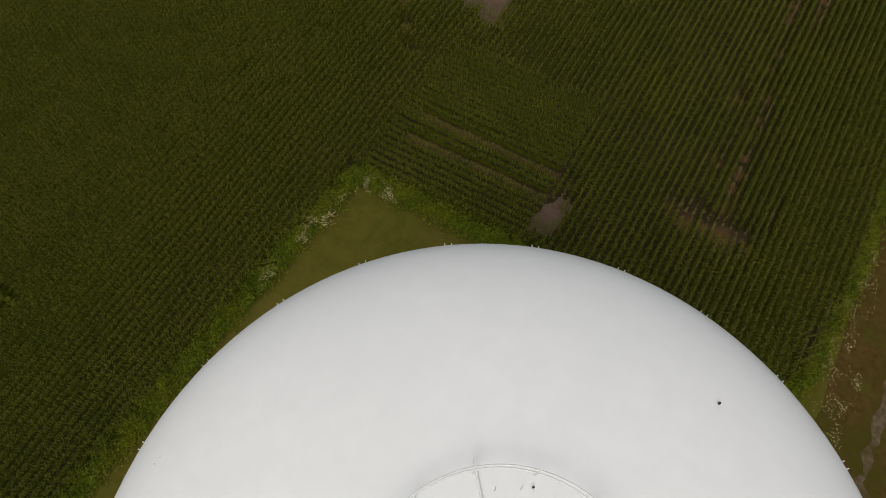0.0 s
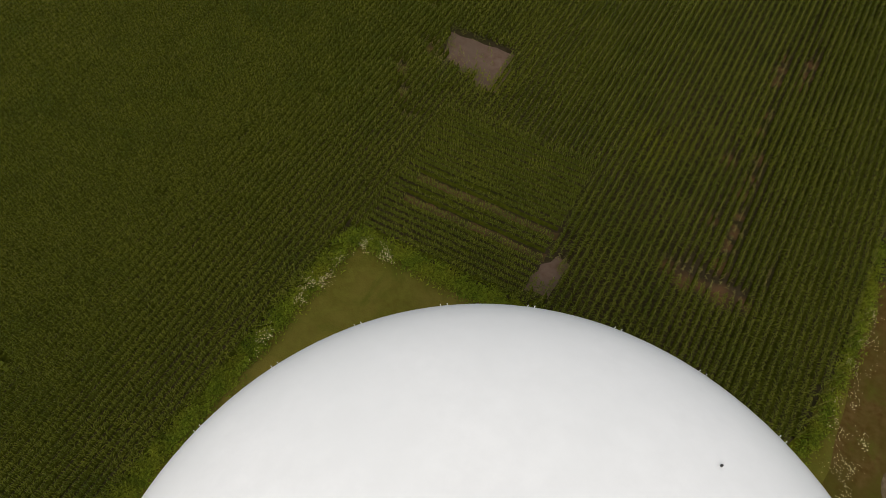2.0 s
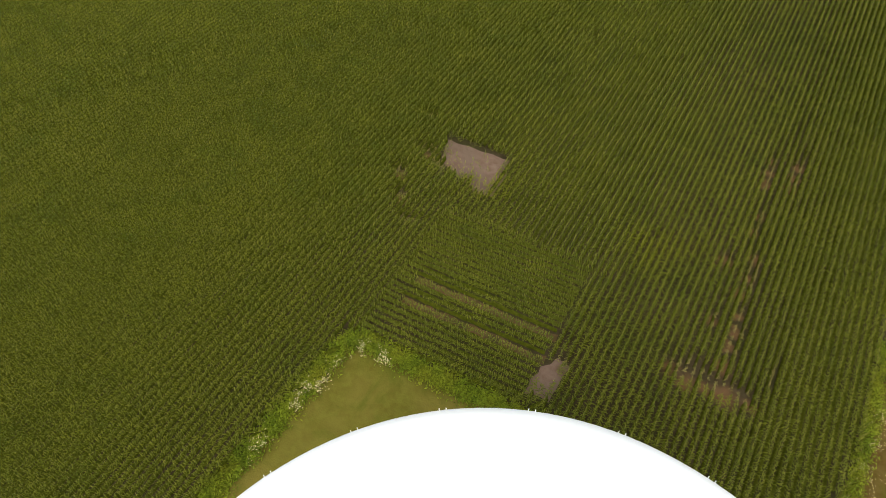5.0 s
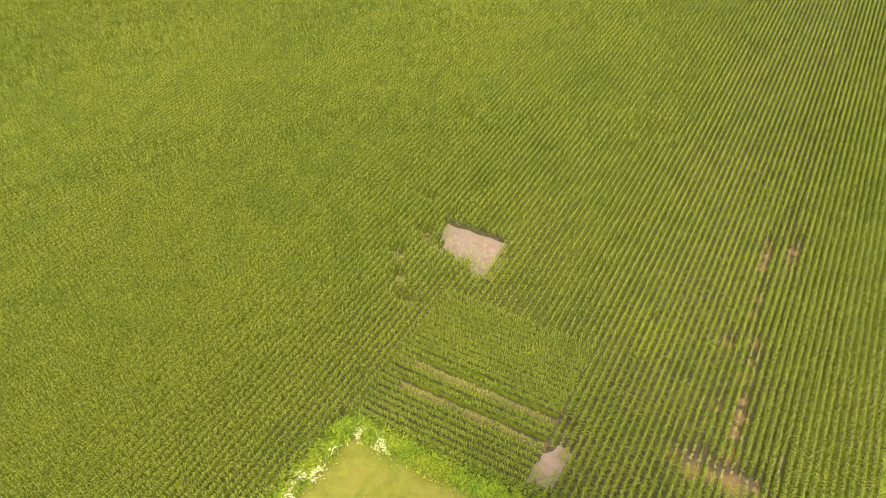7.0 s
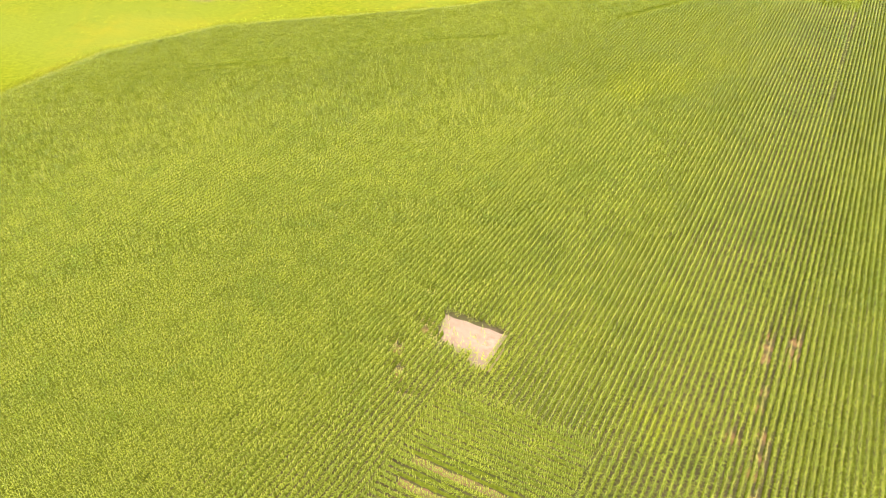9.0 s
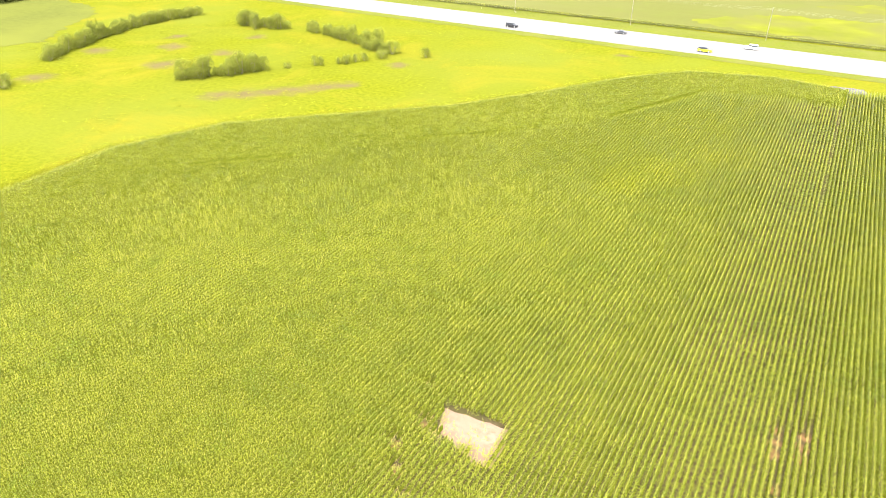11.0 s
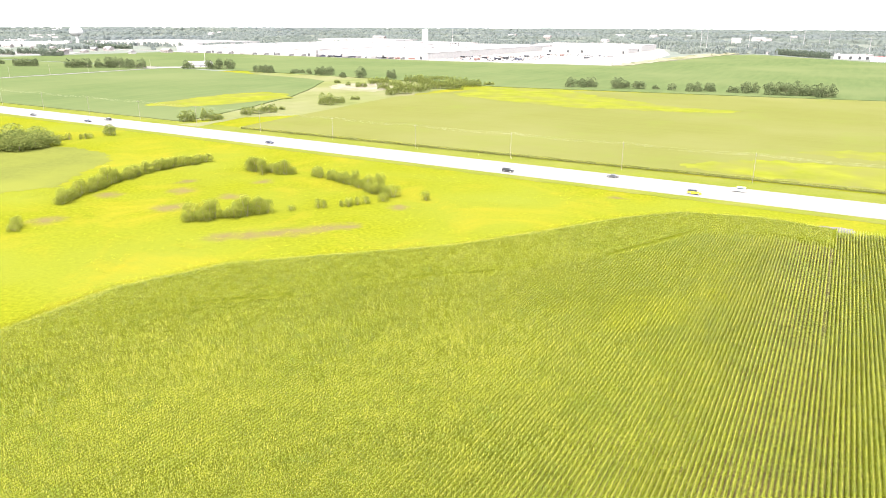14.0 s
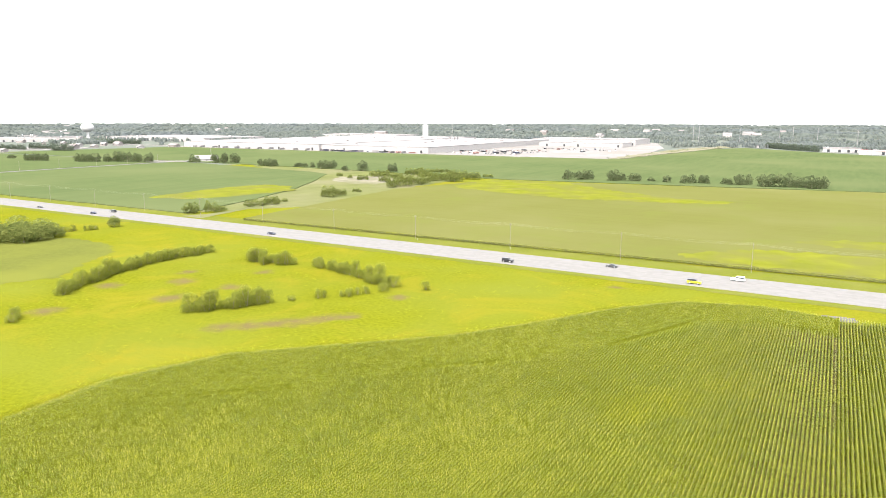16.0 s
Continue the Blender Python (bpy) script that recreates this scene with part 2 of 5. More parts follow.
M_RED = mat("red_metal", (0.3, 0.05, 0.045), (0.4, 0.08, 0.07), 0.4, 0.6)
M_GLASS = mat("dark_glass", (0.012, 0.014, 0.016), (0.02, 0.022, 0.025), 2, 0.35, spec=0.15)
M_PAINT = {c: mat("car_paint_" + c, rgb, tuple(min(1, k * 1.15) for k in rgb), 3, 0.45, spec=0.15) for c, rgb in
           dict(yellow=(0.55, 0.5, 0.01), black=(0.012, 0.012, 0.014), white=(0.72, 0.72, 0.72), grey=(0.03, 0.031, 0.034), blue=(0.012, 0.014, 0.026), red=(0.085, 0.045, 0.04)).items()}
M_MARK = mat("road_paint", (0.085, 0.083, 0.078), (0.1, 0.098, 0.092), 2, 0.8, spec=0.0)


# ---- building helpers ----
def link_mesh(name, verts, faces, material):
    me = bpy.data.meshes.new(name)
    me.from_pydata(verts, [], faces)
    me.materials.append(material)
    return me


def tri_mesh(name, verts, tris, materials, index=None):
    """A mesh from numpy arrays of corners and triangles."""
    me = bpy.data.meshes.new(name)
    me.vertices.add(len(verts))
    me.vertices.foreach_set("co", np.asarray(verts, np.float32).ravel())
    me.loops.add(3 * len(tris))
    me.loops.foreach_set("vertex_index", np.asarray(tris, np.int32).ravel())
    me.polygons.add(len(tris))
    me.polygons.foreach_set("loop_start", np.arange(0, 3 * len(tris), 3, dtype=np.int32))
    for m in materials:
        me.materials.append(m)
    if index is not None:
        me.polygons.foreach_set("material_index", np.asarray(index, np.int32))
    me.update(calc_edges=True)
    return me


def part(name, bm, material, parent, label=""):
    """One mesh object under a thing or a part; bm: a bmesh or ready mesh data."""
    if isinstance(bm, bmesh.types.BMesh):
        me = bpy.data.meshes.new(name)
        bm.to_mesh(me)
        bm.free()
    else:
        me = bm
    if material and not me.materials:
        me.materials.append(material)
    ob = new(name, me)
    ob.parent = parent
    return tagged(ob, label)


def thing(name, m, label, category, group="", kind=""):
    ob = new(name)
    ob.matrix_world = m
    return tagged(ob, label, category, group, kind)


def box(bm, x0, y0, z0, x1, y1, z1, bevel=0.0):
    r = bmesh.ops.create_cube(bm, size=1)
    for v in r["verts"]:
        v.co = Vector(((x0 + x1) / 2 + v.co.x * (x1 - x0), (y0 + y1) / 2 + v.co.y * (y1 - y0), (z0 + z1) / 2 + v.co.z * (z1 - z0)))
    if bevel:
        es = list({e for v in r["verts"] for e in v.link_edges})
        bmesh.ops.bevel(bm, geom=es, offset=bevel, segments=2, affect="EDGES", profile=0.6)
    return bm


def boxed(*a, bevel=0.0):
    return box(bmesh.new(), *a, bevel=bevel)


def rod(bm, a, b, r0, r1=None, seg=8):
    """A tapered round bar from a to b."""
    a, b = Vector(a), Vector(b)
    r1 = r0 if r1 is None else r1
    q = (b - a).to_track_quat("Z", "Y")
    rings = []
    for p, r in ((a, r0), (b, r1)):
        rings.append([bm.verts.new(p + q @ Vector((r * math.cos(2 * math.pi * i / seg), r * math.sin(2 * math.pi * i / seg), 0))) for i in range(seg)])
    for i in range(seg):
        bm.faces.new((rings[0][i], rings[0][(i + 1) % seg], rings[1][(i + 1) % seg], rings[1][i]))
    bm.faces.new(rings[0][::-1])
    bm.faces.new(rings[1])
    return bm


def lathe(profile, seg=64):
    """A turned body; profile: (radius, height) from bottom to top."""
    bm = bmesh.new()
    rings = []
    for r, z in profile:
        if r < 1e-6:
            rings.append([bm.verts.new((0, 0, z))])
        else:
            rings.append([bm.verts.new((r * math.cos(2 * math.pi * i / seg), r * math.sin(2 * math.pi * i / seg), z)) for i in range(seg)])
    for a, b in zip(rings, rings[1:]):
        for i in range(seg):
            j = (i + 1) % seg
            if len(a) == 1:
                bm.faces.new((a[0], b[j], b[i]))
            elif len(b) == 1:
                bm.faces.new((a[i], a[j], b[0]))
            else:
                bm.faces.new((a[i], a[j], b[j], b[i]))
    for f in bm.faces:
        f.smooth = True
    return bm


def torus(R, r, z, seg=72, sides=8):
    bm = bmesh.new()
    rings = []
    for i in range(seg):
        a = 2 * math.pi * i / seg
        rings.append([bm.verts.new(((R + r * math.cos(2 * math.pi * k / sides)) * math.cos(a), (R + r * math.cos(2 * math.pi * k / sides)) * math.sin(a), z + r * math.sin(2 * math.pi * k / sides))) for k in range(sides)])
    for i in range(seg):
        for k in range(sides):
            f = bm.faces.new((rings[i][k], rings[(i + 1) % seg][k], rings[(i + 1) % seg][(k + 1) % sides], rings[i][(k + 1) % sides]))
            f.smooth = True
    return bm


def ragged(poly, step, rough, seed):
    """The outline with extra corners and an uneven edge."""
    rng = random.Random(seed)
    out = []
    for (x0, y0), (x1, y1) in zip(poly, poly[1:] + poly[:1]):
        d = math.hypot(x1 - x0, y1 - y0)
        k = max(1, int(d / step))
        for i in range(k):
            s = i / k
            j = rough * (rng.random() - 0.5) * 2
            out.append((x0 + (x1 - x0) * s - (y1 - y0) / d * j, y0 + (y1 - y0) * s + (x1 - x0) / d * j))
    return out


def sheet(name, poly, z, material, label, category="ground", kind="structure", depth=0.0, step=6.0, rough=0.0, seed=1):
    """A patch of ground or standing crop with an uneven outline; depth: height of its edge."""
    pts = ragged(poly, step, rough, seed) if rough else poly
    bm = bmesh.new()
    f = bm.faces.new([bm.verts.new((x, y, z)) for x, y in pts])
    if f.normal.z < 0:
        f.normal_flip()
    if depth:
        r = bmesh.ops.extrude_face_region(bm, geom=[f])
        low = [v for v in r["geom"] if isinstance(v, bmesh.types.BMVert)]
        for v in low:
            v.co.z -= depth
    bmesh.ops.triangulate(bm, faces=bm.faces[:])
    bmesh.ops.recalc_face_normals(bm, faces=bm.faces[:])
    me = bpy.data.meshes.new(name)
    bm.to_mesh(me)
    bm.free()
    if me.polygons[0].normal.z < 0 and not depth:
        me.flip_normals()
    me.materials.append(material)
    return tagged(new(name, me), label, category, kind=kind)


def inside(poly, x, y):
    """Which of the points lie in the outline (numpy)."""
    res = np.zeros(x.shape, bool)
    for (x0, y0), (x1, y1) in zip(poly, poly[1:] + poly[:1]):
        if y0 == y1:
            continue
        cross = ((y0 > y) != (y1 > y)) & (x < (x1 - x0) * (y - y0) / (y1 - y0) + x0)
        res ^= cross
    return res


# ---- ground ----
def rise(x, y):
    """The land rises gently towards the far horizon."""
    r = np.hypot(x, y)
    s = np.clip((r - 2300) / 2600, 0, 1)
    return 24 * s * s * (3 - 2 * s)


def ground():
    rs = [0, 60, 150, 300, 600, 1000, 1500, 2000, 2400, 2800, 3200, 3600, 4000, 4400, 4700, 4950]
    seg = 72
    vs, fs = [(0, 0, 0)], []
    for r in rs[1:]:
        for i in range(seg):
            a = 2 * math.pi * i / seg
            x, y = r * math.cos(a), r * math.sin(a)
            vs.append((x, y, float(rise(np.array(x), np.array(y)))))
    for i in range(seg):
        fs.append((0, 1 + i, 1 + (i + 1) % seg))
    for k in range(len(rs) - 2):
        for i in range(seg):
            a, b = 1 + k * seg + i, 1 + k * seg + (i + 1) % seg
            fs.append((a, a + seg, b + seg, b))
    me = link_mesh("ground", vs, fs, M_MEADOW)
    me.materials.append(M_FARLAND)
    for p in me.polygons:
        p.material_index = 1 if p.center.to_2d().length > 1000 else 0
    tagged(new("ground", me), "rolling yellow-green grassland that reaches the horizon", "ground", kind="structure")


ground()

FIELD = [(-150, -120), (-150, 40), (-144, 70), (-145, 96), (-135, 122), (-114, 143), (-91, 166), (-75, 190), (-57, 220), (-42, 237), (-17, 244), (-1, 241), (-1, 239), (11, 239), (20, 240), (20.8, 60), (21.4, 46), (20.6, 33), (19, 28.6), (-6, 29.3), (-20, 28.9), (-27.2, 28.4), (-29.5, -10), (-33, -120)]
INNER = [(-150, -120), (-134, 40), (-130, 80), (-120, 97), (-103.8, 113), (-86, 136.8), (-68.3, 152), (-49, 178), (-33, 213), (-12, 222), (4.6, 221), (4.9, 240), (20, 240), (21.4, 46), (19, 28.6), (-6, 29.9), (-27.4, 28.6), (-29.8, -10), (-33, -120)]
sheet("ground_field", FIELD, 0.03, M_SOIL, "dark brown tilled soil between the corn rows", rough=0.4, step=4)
sheet("lawn", [(-30, -45), (-28, 6), (-26.4, 27.6), (-6, 28.8), (20, 27.8), (23, 55), (24, 300 - 32), (34, 300 - 32), (34, -45)], 0.05, M_LAWN, "short mown olive-green lawn round the tower", "lawn", rough=0.4, step=3)
sheet("dirt_lane", [(22.8, 20), (22.6, 56), (23.5, 268), (33, 268), (32, 12), (26, 6)], 0.07, M_TRACK, "brown dirt access lane with grassy wheel tracks", "lane", rough=0.5, step=3)
sheet("gravel_track", [(26.8, -20), (27.4, 31), (27.2, 60), (28.2, 60), (28.4, 31), (28.6, 18), (28.9, -20)], 0.09, M_GRAVEL, "pale gravel wheel track along the lane", "track", rough=0.55, step=0.8)
sheet("dark_soil", [(19.6, 50.5), (21.5, 49.5), (24.5, 51), (24, 58), (21, 59), (19.4, 56)], 0.08, M_SOIL, "dark bare soil where the corn meets the lane", "bare soil", rough=0.4, step=1.2)
sheet("gravel_pad", [(0, 240.5), (10.5, 242.5), (10, 248.5), (0, 247.5)], 0.06, M_PAD, "pale gravel pad at the edge of the cornfield", "gravel pad", rough=0.5, step=1.5)

# bare places in the corn: x, y, half width, half length
CLEARING = [(-33.0, 58.2), (-28.2, 58.8), (-24.2, 58.8), (-23.8, 57.0), (-23.7, 54.0), (-24.6, 53.0), (-26.0, 54.2), (-27.6, 55.0), (-29.6, 55.6), (-31.6, 56.5)]
sheet("bare_clearing", [(-33.0, 58.9), (-24.0, 59.5), (-23.0, 56.5), (-23.0, 52.8), (-25.0, 52.2), (-27.6, 53.6), (-31.4, 55.0)], 0.046, M_BARE, "bare reddish-brown clearing with stray seedlings in the corn", "bare soil", rough=0.12, step=0.8, seed=40)
BARE = [(-6.9, 33.6, 0.95, 1.8), (5.2, 40.2, 0.6, 0.6), (6.9, 40.4, 0.55, 0.6), (9.0, 40.5, 0.9, 0.6), (11.6, 40.7, 0.5, 0.4)]
sheet("bare_patch", [(-8.2, 31.2), (-5.8, 31.4), (-5.4, 35.8), (-6.8, 36.2), (-8.0, 34.6)], 0.05, M_BARE, "bare reddish-brown soil where no corn grew", "bare soil", rough=0.25, step=0.8)
for i, y0 in enumerate((37.2, 34.2)):
    y0, y1 = y0 - 0.15, y0 + 0.75
    sheet("bare_strip", [(-24.5, y0), (-8.0, y0 + 0.85), (-8.0, y1 + 0.85), (-24.5, y1)], 0.045, M_STRIP, "bare strip of soil between the end rows", "bare soil", rough=0.2, step=1, seed=20 + i)

# road, verges and fields beyond
ROAD_X = (-1500.0, 500.0)


def road_y(x, across):
    """The highway runs a little askew; across: metres from its near edge."""
    return 266.6 - 0.017 * (x - 20) + across


def road_strip(name, lo, hi, z, material, label, category="road marking", x0=ROAD_X[0], x1=ROAD_X[1], depth=0.0, rough=0.0):
    return sheet(name, [(x0, road_y(x0, lo)), (x1, road_y(x1, lo)), (x1, road_y(x1, hi)), (x0, road_y(x0, hi))], z, material, label, category, depth=depth, rough=rough, step=4)


road_strip("road", 1.8, 22.4, 0.16, M_PAVE, "wide pale grey concrete highway through the fields", "road", depth=0.2)
road_strip("shoulder", 0.0, 1.8, 0.14, M_SHOULDER, "pale gravel shoulder along the highway", "road", depth=0.2)
road_strip("shoulder", 22.4, 24.2, 0.14, M_SHOULDER, "pale gravel shoulder along the highway", "road", depth=0.2)
road_strip("verge", -6.5, 0.0, 0.06, M_VERGE, "mown olive-green verge beside the highway", "verge", rough=0.7)
road_strip("verge", 24.2, 40.0, 0.05, M_VERGE, "mown olive-green verge beside the highway", "verge", rough=0.7)
for across in (2.4, 11.9, 12.3, 21.6):
    road_strip("road_marking", across, across + 0.16, 0.166, M_MARK, "painted white line along the highway")
for across in (7.1, 17.0):
    for k in range(60):
        x = -640 + 12.2 * k
        road_strip("lane_dash", across, across + 0.15, 0.166, M_MARK, "short painted lane dash on the highway", x0=x, x1=x + 3.0)
sheet("far_cornfield", [(-318, 309.5), (700, 311.5), (700, 760), (39, 696), (-126, 668), (-303, 634), (-338, 511), (-325, 380)], 1.2, M_CROP2, "dense olive-green corn across the highway", "cornfield", "stuff", depth=1.15, rough=0.5, step=5)
sheet("far_meadow", [(-306, 558), (-309, 640), (-262, 652), (-233, 654), (-181, 602), (-135, 575), (-105, 559), (-55, 554), (-80, 534), (-131, 524), (-182, 516), (-235, 528), (-266, 536)], 1.22, M_PALE, "bright yellow-green weedy patch in the far corn", "meadow", rough=4, step=5)
sheet("weedy_hollow", [(-60, 322), (-49, 337), (-31, 354), (-3, 359), (23, 361), (240, 366), (240, 314.5), (-2, 312.5), (-27, 313), (-45, 317)], 1.24, M_PALE, "bright yellow-green weedy hollow in the far corn", "meadow", rough=2.6, step=3)
sheet("weedy_hollow", [(-16, 388), (4, 405), (26, 407), (160, 404), (160, 386), (25, 384), (4, 379)], 1.24, M_PALE, "second weedy hollow deeper in the far corn", "meadow", rough=3, step=4, seed=3)
sheet("soybean_field", [(-372, 312), (-835, 316), (-835, 690), (-775, 682), (-614, 650), (-541, 638), (-504, 620), (-455, 539), (-421, 473), (-395, 400)], 0.55, M_SOY, "smooth green soybean field beyond the highway", "field", "stuff", depth=0.5, rough=0.6, step=12)
sheet("yellow_crop_patch", [(-473, 358), (-476, 381), (-483, 443), (-471, 488), (-441, 486), (-413, 466), (-412, 433), (-423, 387), (-436, 364)], 0.6, M_PALE, "bright yellow-green patch in the soybeans", "meadow", rough=3, step=8)
sheet("far_soybean_field", [(-1650, 706), (-1350, 716), (-1290, 1060), (-589, 1066), (-314, 1090), (-260, 1350), (-240, 1560), (-180, 1680), (74, 1416), (700, 1416), (700, 770), (39, 708), (-126, 682), (-303, 660), (-560, 690), (-835, 700)], 0.6, M_SOY, "broad smooth green soybean field", "field", "stuff", depth=0.55, rough=1, step=40)
sheet("west_field", [(-1700, 320), (-850, 320), (-850, 690), (-1700, 690)], 0.5, M_SOY, "green soybean field west of the farm lane", "field", "stuff", depth=0.45)
sheet("farm_lane", [(-843, 310), (-837, 310), (-837, 720), (-843, 720)], 0.75, M_PAVE, "narrow pale farm lane between the fields", "lane", depth=0.7)
sheet("side_road", [(-366, 301), (-346, 301), (-350, 320), (-362, 400), (-376, 470), (-398, 549), (-404, 549), (-382, 470), (-368, 400), (-358, 320)], 0.10, M_ROUGH, "dirt side road leading off the highway", "lane", rough=0.5, step=5)
sheet("dirt_yard", [(-405, 540), (-450, 560), (-470, 600), (-430, 640), (-395, 600), (-385, 550)], 0.12, M_DIRT, "bare pale dirt mound by the trees", "bare soil", rough=3, step=6)
sheet("rough_ground", [(-372, 320), (-398, 400), (-432, 470), (-484, 540), (-560, 605), (-690, 692), (-560, 690), (-420, 670), (-340, 640), (-340, 511), (-330, 380)], 0.06, M_ROUGH, "rough weedy ground beside the side road", "rough ground", rough=3, step=10)
sheet("small_crop", [(-272, 139), (-264, 157), (-283, 182), (-294, 202), (-313, 214), (-345, 215), (-392, 195), (-440, 120), (-420, 90), (-300, 90)], 0.05, M_PLOT, "small olive-green crop plot in the meadow", "field", "stuff", rough=1.6, step=2)
sheet("factory_yard", [(-1320, 1068), (-589, 1070), (-314, 1096), (-300, 1250), (-330, 1560), (-420, 1900), (-1320, 1900)], 0.3, M_YARD, "pale concrete yard and parking lot of a factory", "yard", depth=0.3)
sheet("dirt_bank", [(-316, 1092), (-298, 1092), (-280, 1250), (-255, 1420), (-228, 1600), (-196, 1740), (-240, 1740), (-285, 1560), (-310, 1300)], 1.2, M_DIRT, "bare tan dirt bank beside the factory lot", "dirt bank", depth=1.1, rough=4, step=14)
sheet("service_road", [(-1640, 1082), (-1322, 1092), (-1322, 1101), (-1640, 1092)], 0.7, M_YARD, "pale service road along the factory fence", "road", depth=0.6)
sheet("truck_yard", [(-1560, 800), (-1470, 765), (-1345, 850), (-1400, 935), (-1540, 900)], 0.7, M_YARD, "pale gravel truck yard before the town", "yard", depth=0.6, rough=4, step=14)
sheet("farm_yard", [(-890, 676), (-872, 660), (-822, 694), (-836, 712)], 0.85, M_YARD, "pale gravel yard beside the farm lane", "yard", depth=0.3, rough=1, step=6)


# ---- corn: real leaves, thinner with distance ----
rng = np.random.default_rng(7)


def bare(x, y, low=False):
    """Places with no plant."""
    gone = inside(CLEARING, x, y) & (low | (np.sin(x * 51.7 + y * 83.1) < 0.975 - 0.05 * (y < 56.4)))
    for k, (bx, by, bw, bl) in enumerate(BARE):
        q = ((x - bx) / bw) ** 2 + ((y - by) / bl) ** 2
        gone |= (q < (1.0 if k < 1 else 0.55)) | (low & (q < 1.5))
    for y0 in (37.2, 34.2):
        yy = y - 0.05 * (x + 25)
        gone |= (x > -24.5) & (x < -8) & (yy > y0 - 0.12) & (yy < y0 + 0.72)
    # darker single gaps between blocks of rows
    gone |= (np.abs(x - 4.7) < 0.5) & (y > 150) & (rng.random(x.shape) < 0.6)
    return gone


# weak corn: x, y, half width, half length, how weak
WEAK = [(-29.4, 54.2, 3.4, 1.5, 0.62), (-24.4, 52.2, 0.9, 0.8, 0.5), (-33.6, 55.2, 1.6, 1.0, 0.5), (-34.8, 50.2, 1.0, 0.9, 0.62), (-32.4, 46.9, 1.1, 0.8, 0.55), (-36.6, 61.0, 1.4, 0.8, 0.45), (-29.5, 44.0, 2.0, 0.7, 0.45),
        (5.0, 41.4, 2.8, 1.7, 0.52), (8.8, 41.2, 3.0, 1.6, 0.54), (7.9, 47.5, 0.9, 4.4, 0.6), (7.8, 56.0, 0.8, 3.0, 0.45), (4.4, 57.0, 0.8, 1.2, 0.58), (5.3, 73.4, 0.9, 4.4, 0.5), (8.2, 74.8, 0.9, 4.2, 0.5), (6.0, 64.5, 0.6, 5.0, 0.36), (7.2, 57.5, 0.7, 4.0, 0.44), (5.3, 48.6, 0.7, 2.4, 0.42), (6.6, 83.0, 0.5, 5.0, 0.4), (12.4, 44.5, 0.5, 2.4, 0.4),
        (-7.2, 38.0, 1.3, 1.0, 0.3), (-6.6, 35.8, 1.4, 0.7, 0.42), (-16, 38.4, 9.0, 0.4, 0.35), (-16, 35.3, 9.0, 0.4, 0.35), (-40, 41, 0.9, 0.5, 0.4), (-38.6, 32.5, 0.7, 0.5, 0.4), (-46, 21, 0.8, 0.5, 0.35), (-52, 33, 0.8, 0.6, 0.35)]


def vigour(x, y):
    """How well the corn stands, from nothing to one."""
    v = 1.0 - 0.1 * np.clip(np.sin(x * 0.9 + 2 * np.sin(y * 0.31)) * np.sin(y * 0.53 + 1.7 * np.sin(x * 0.37)), 0, 1)
    for wx, wy, ww, wl, p in WEAK:
        q = ((x - wx) / ww) ** 2 + ((y - wy) / wl) ** 2 + 0.35 * np.sin(1.9 * x + 0.8 * y + wx) * np.sin(1.3 * y - 0.7 * x)
        v = np.minimum(v, 1 - p * np.exp(-np.clip(q, 0, 9) ** 1.5))
    return v


def headland(x, y):
    return (x > -26.5) & (x < -8) & (y < 47.0 + 0.05 * (x + 25)) & (y > 26)


def edge_gap(x, y):
    """Dark furrow where the turning rows meet the long rows."""
    gap = np.zeros(x.shape, bool)
    for a, b in (((-120, 97), (-103.8, 113)), ((-86, 136.8), (-68.3, 152)), ((-49, 178), (-33, 213)), ((-12, 222), (4.6, 221))):
        dx, dy = b[0] - a[0], b[1] - a[1]
        d = math.hypot(dx, dy)
        s = ((x - a[0]) * dx + (y - a[1]) * dy) / d
        t = np.abs((x - a[0]) * dy - (y - a[1]) * dx) / d
        gap |= (s > 0) & (s < d) & (t < 0.8)
    return gap


FAR_EDGE = FIELD[1:12]


def edge_distance(x, y):
    """Metres to the field's far edge, where the corn is low."""
    best = np.full(x.shape, 99.0)
    for a, b in zip(FAR_EDGE, FAR_EDGE[1:]):
        dx, dy = b[0] - a[0], b[1] - a[1]
        q = np.clip(((x - a[0]) * dx + (y - a[1]) * dy) / (dx * dx + dy * dy), 0, 1)
        best = np.minimum(best, np.hypot(x - a[0] - q * dx, y - a[1] - q * dy))
    return best


def blend(x, y):
    """An uneven shift, the same for each place, that hides where sparser plants begin."""
    return 14 * np.sin(x * 12.9898 + y * 78.233) + 9 * np.sin(x * 0.35 + 1.7 * np.sin(y * 0.21))


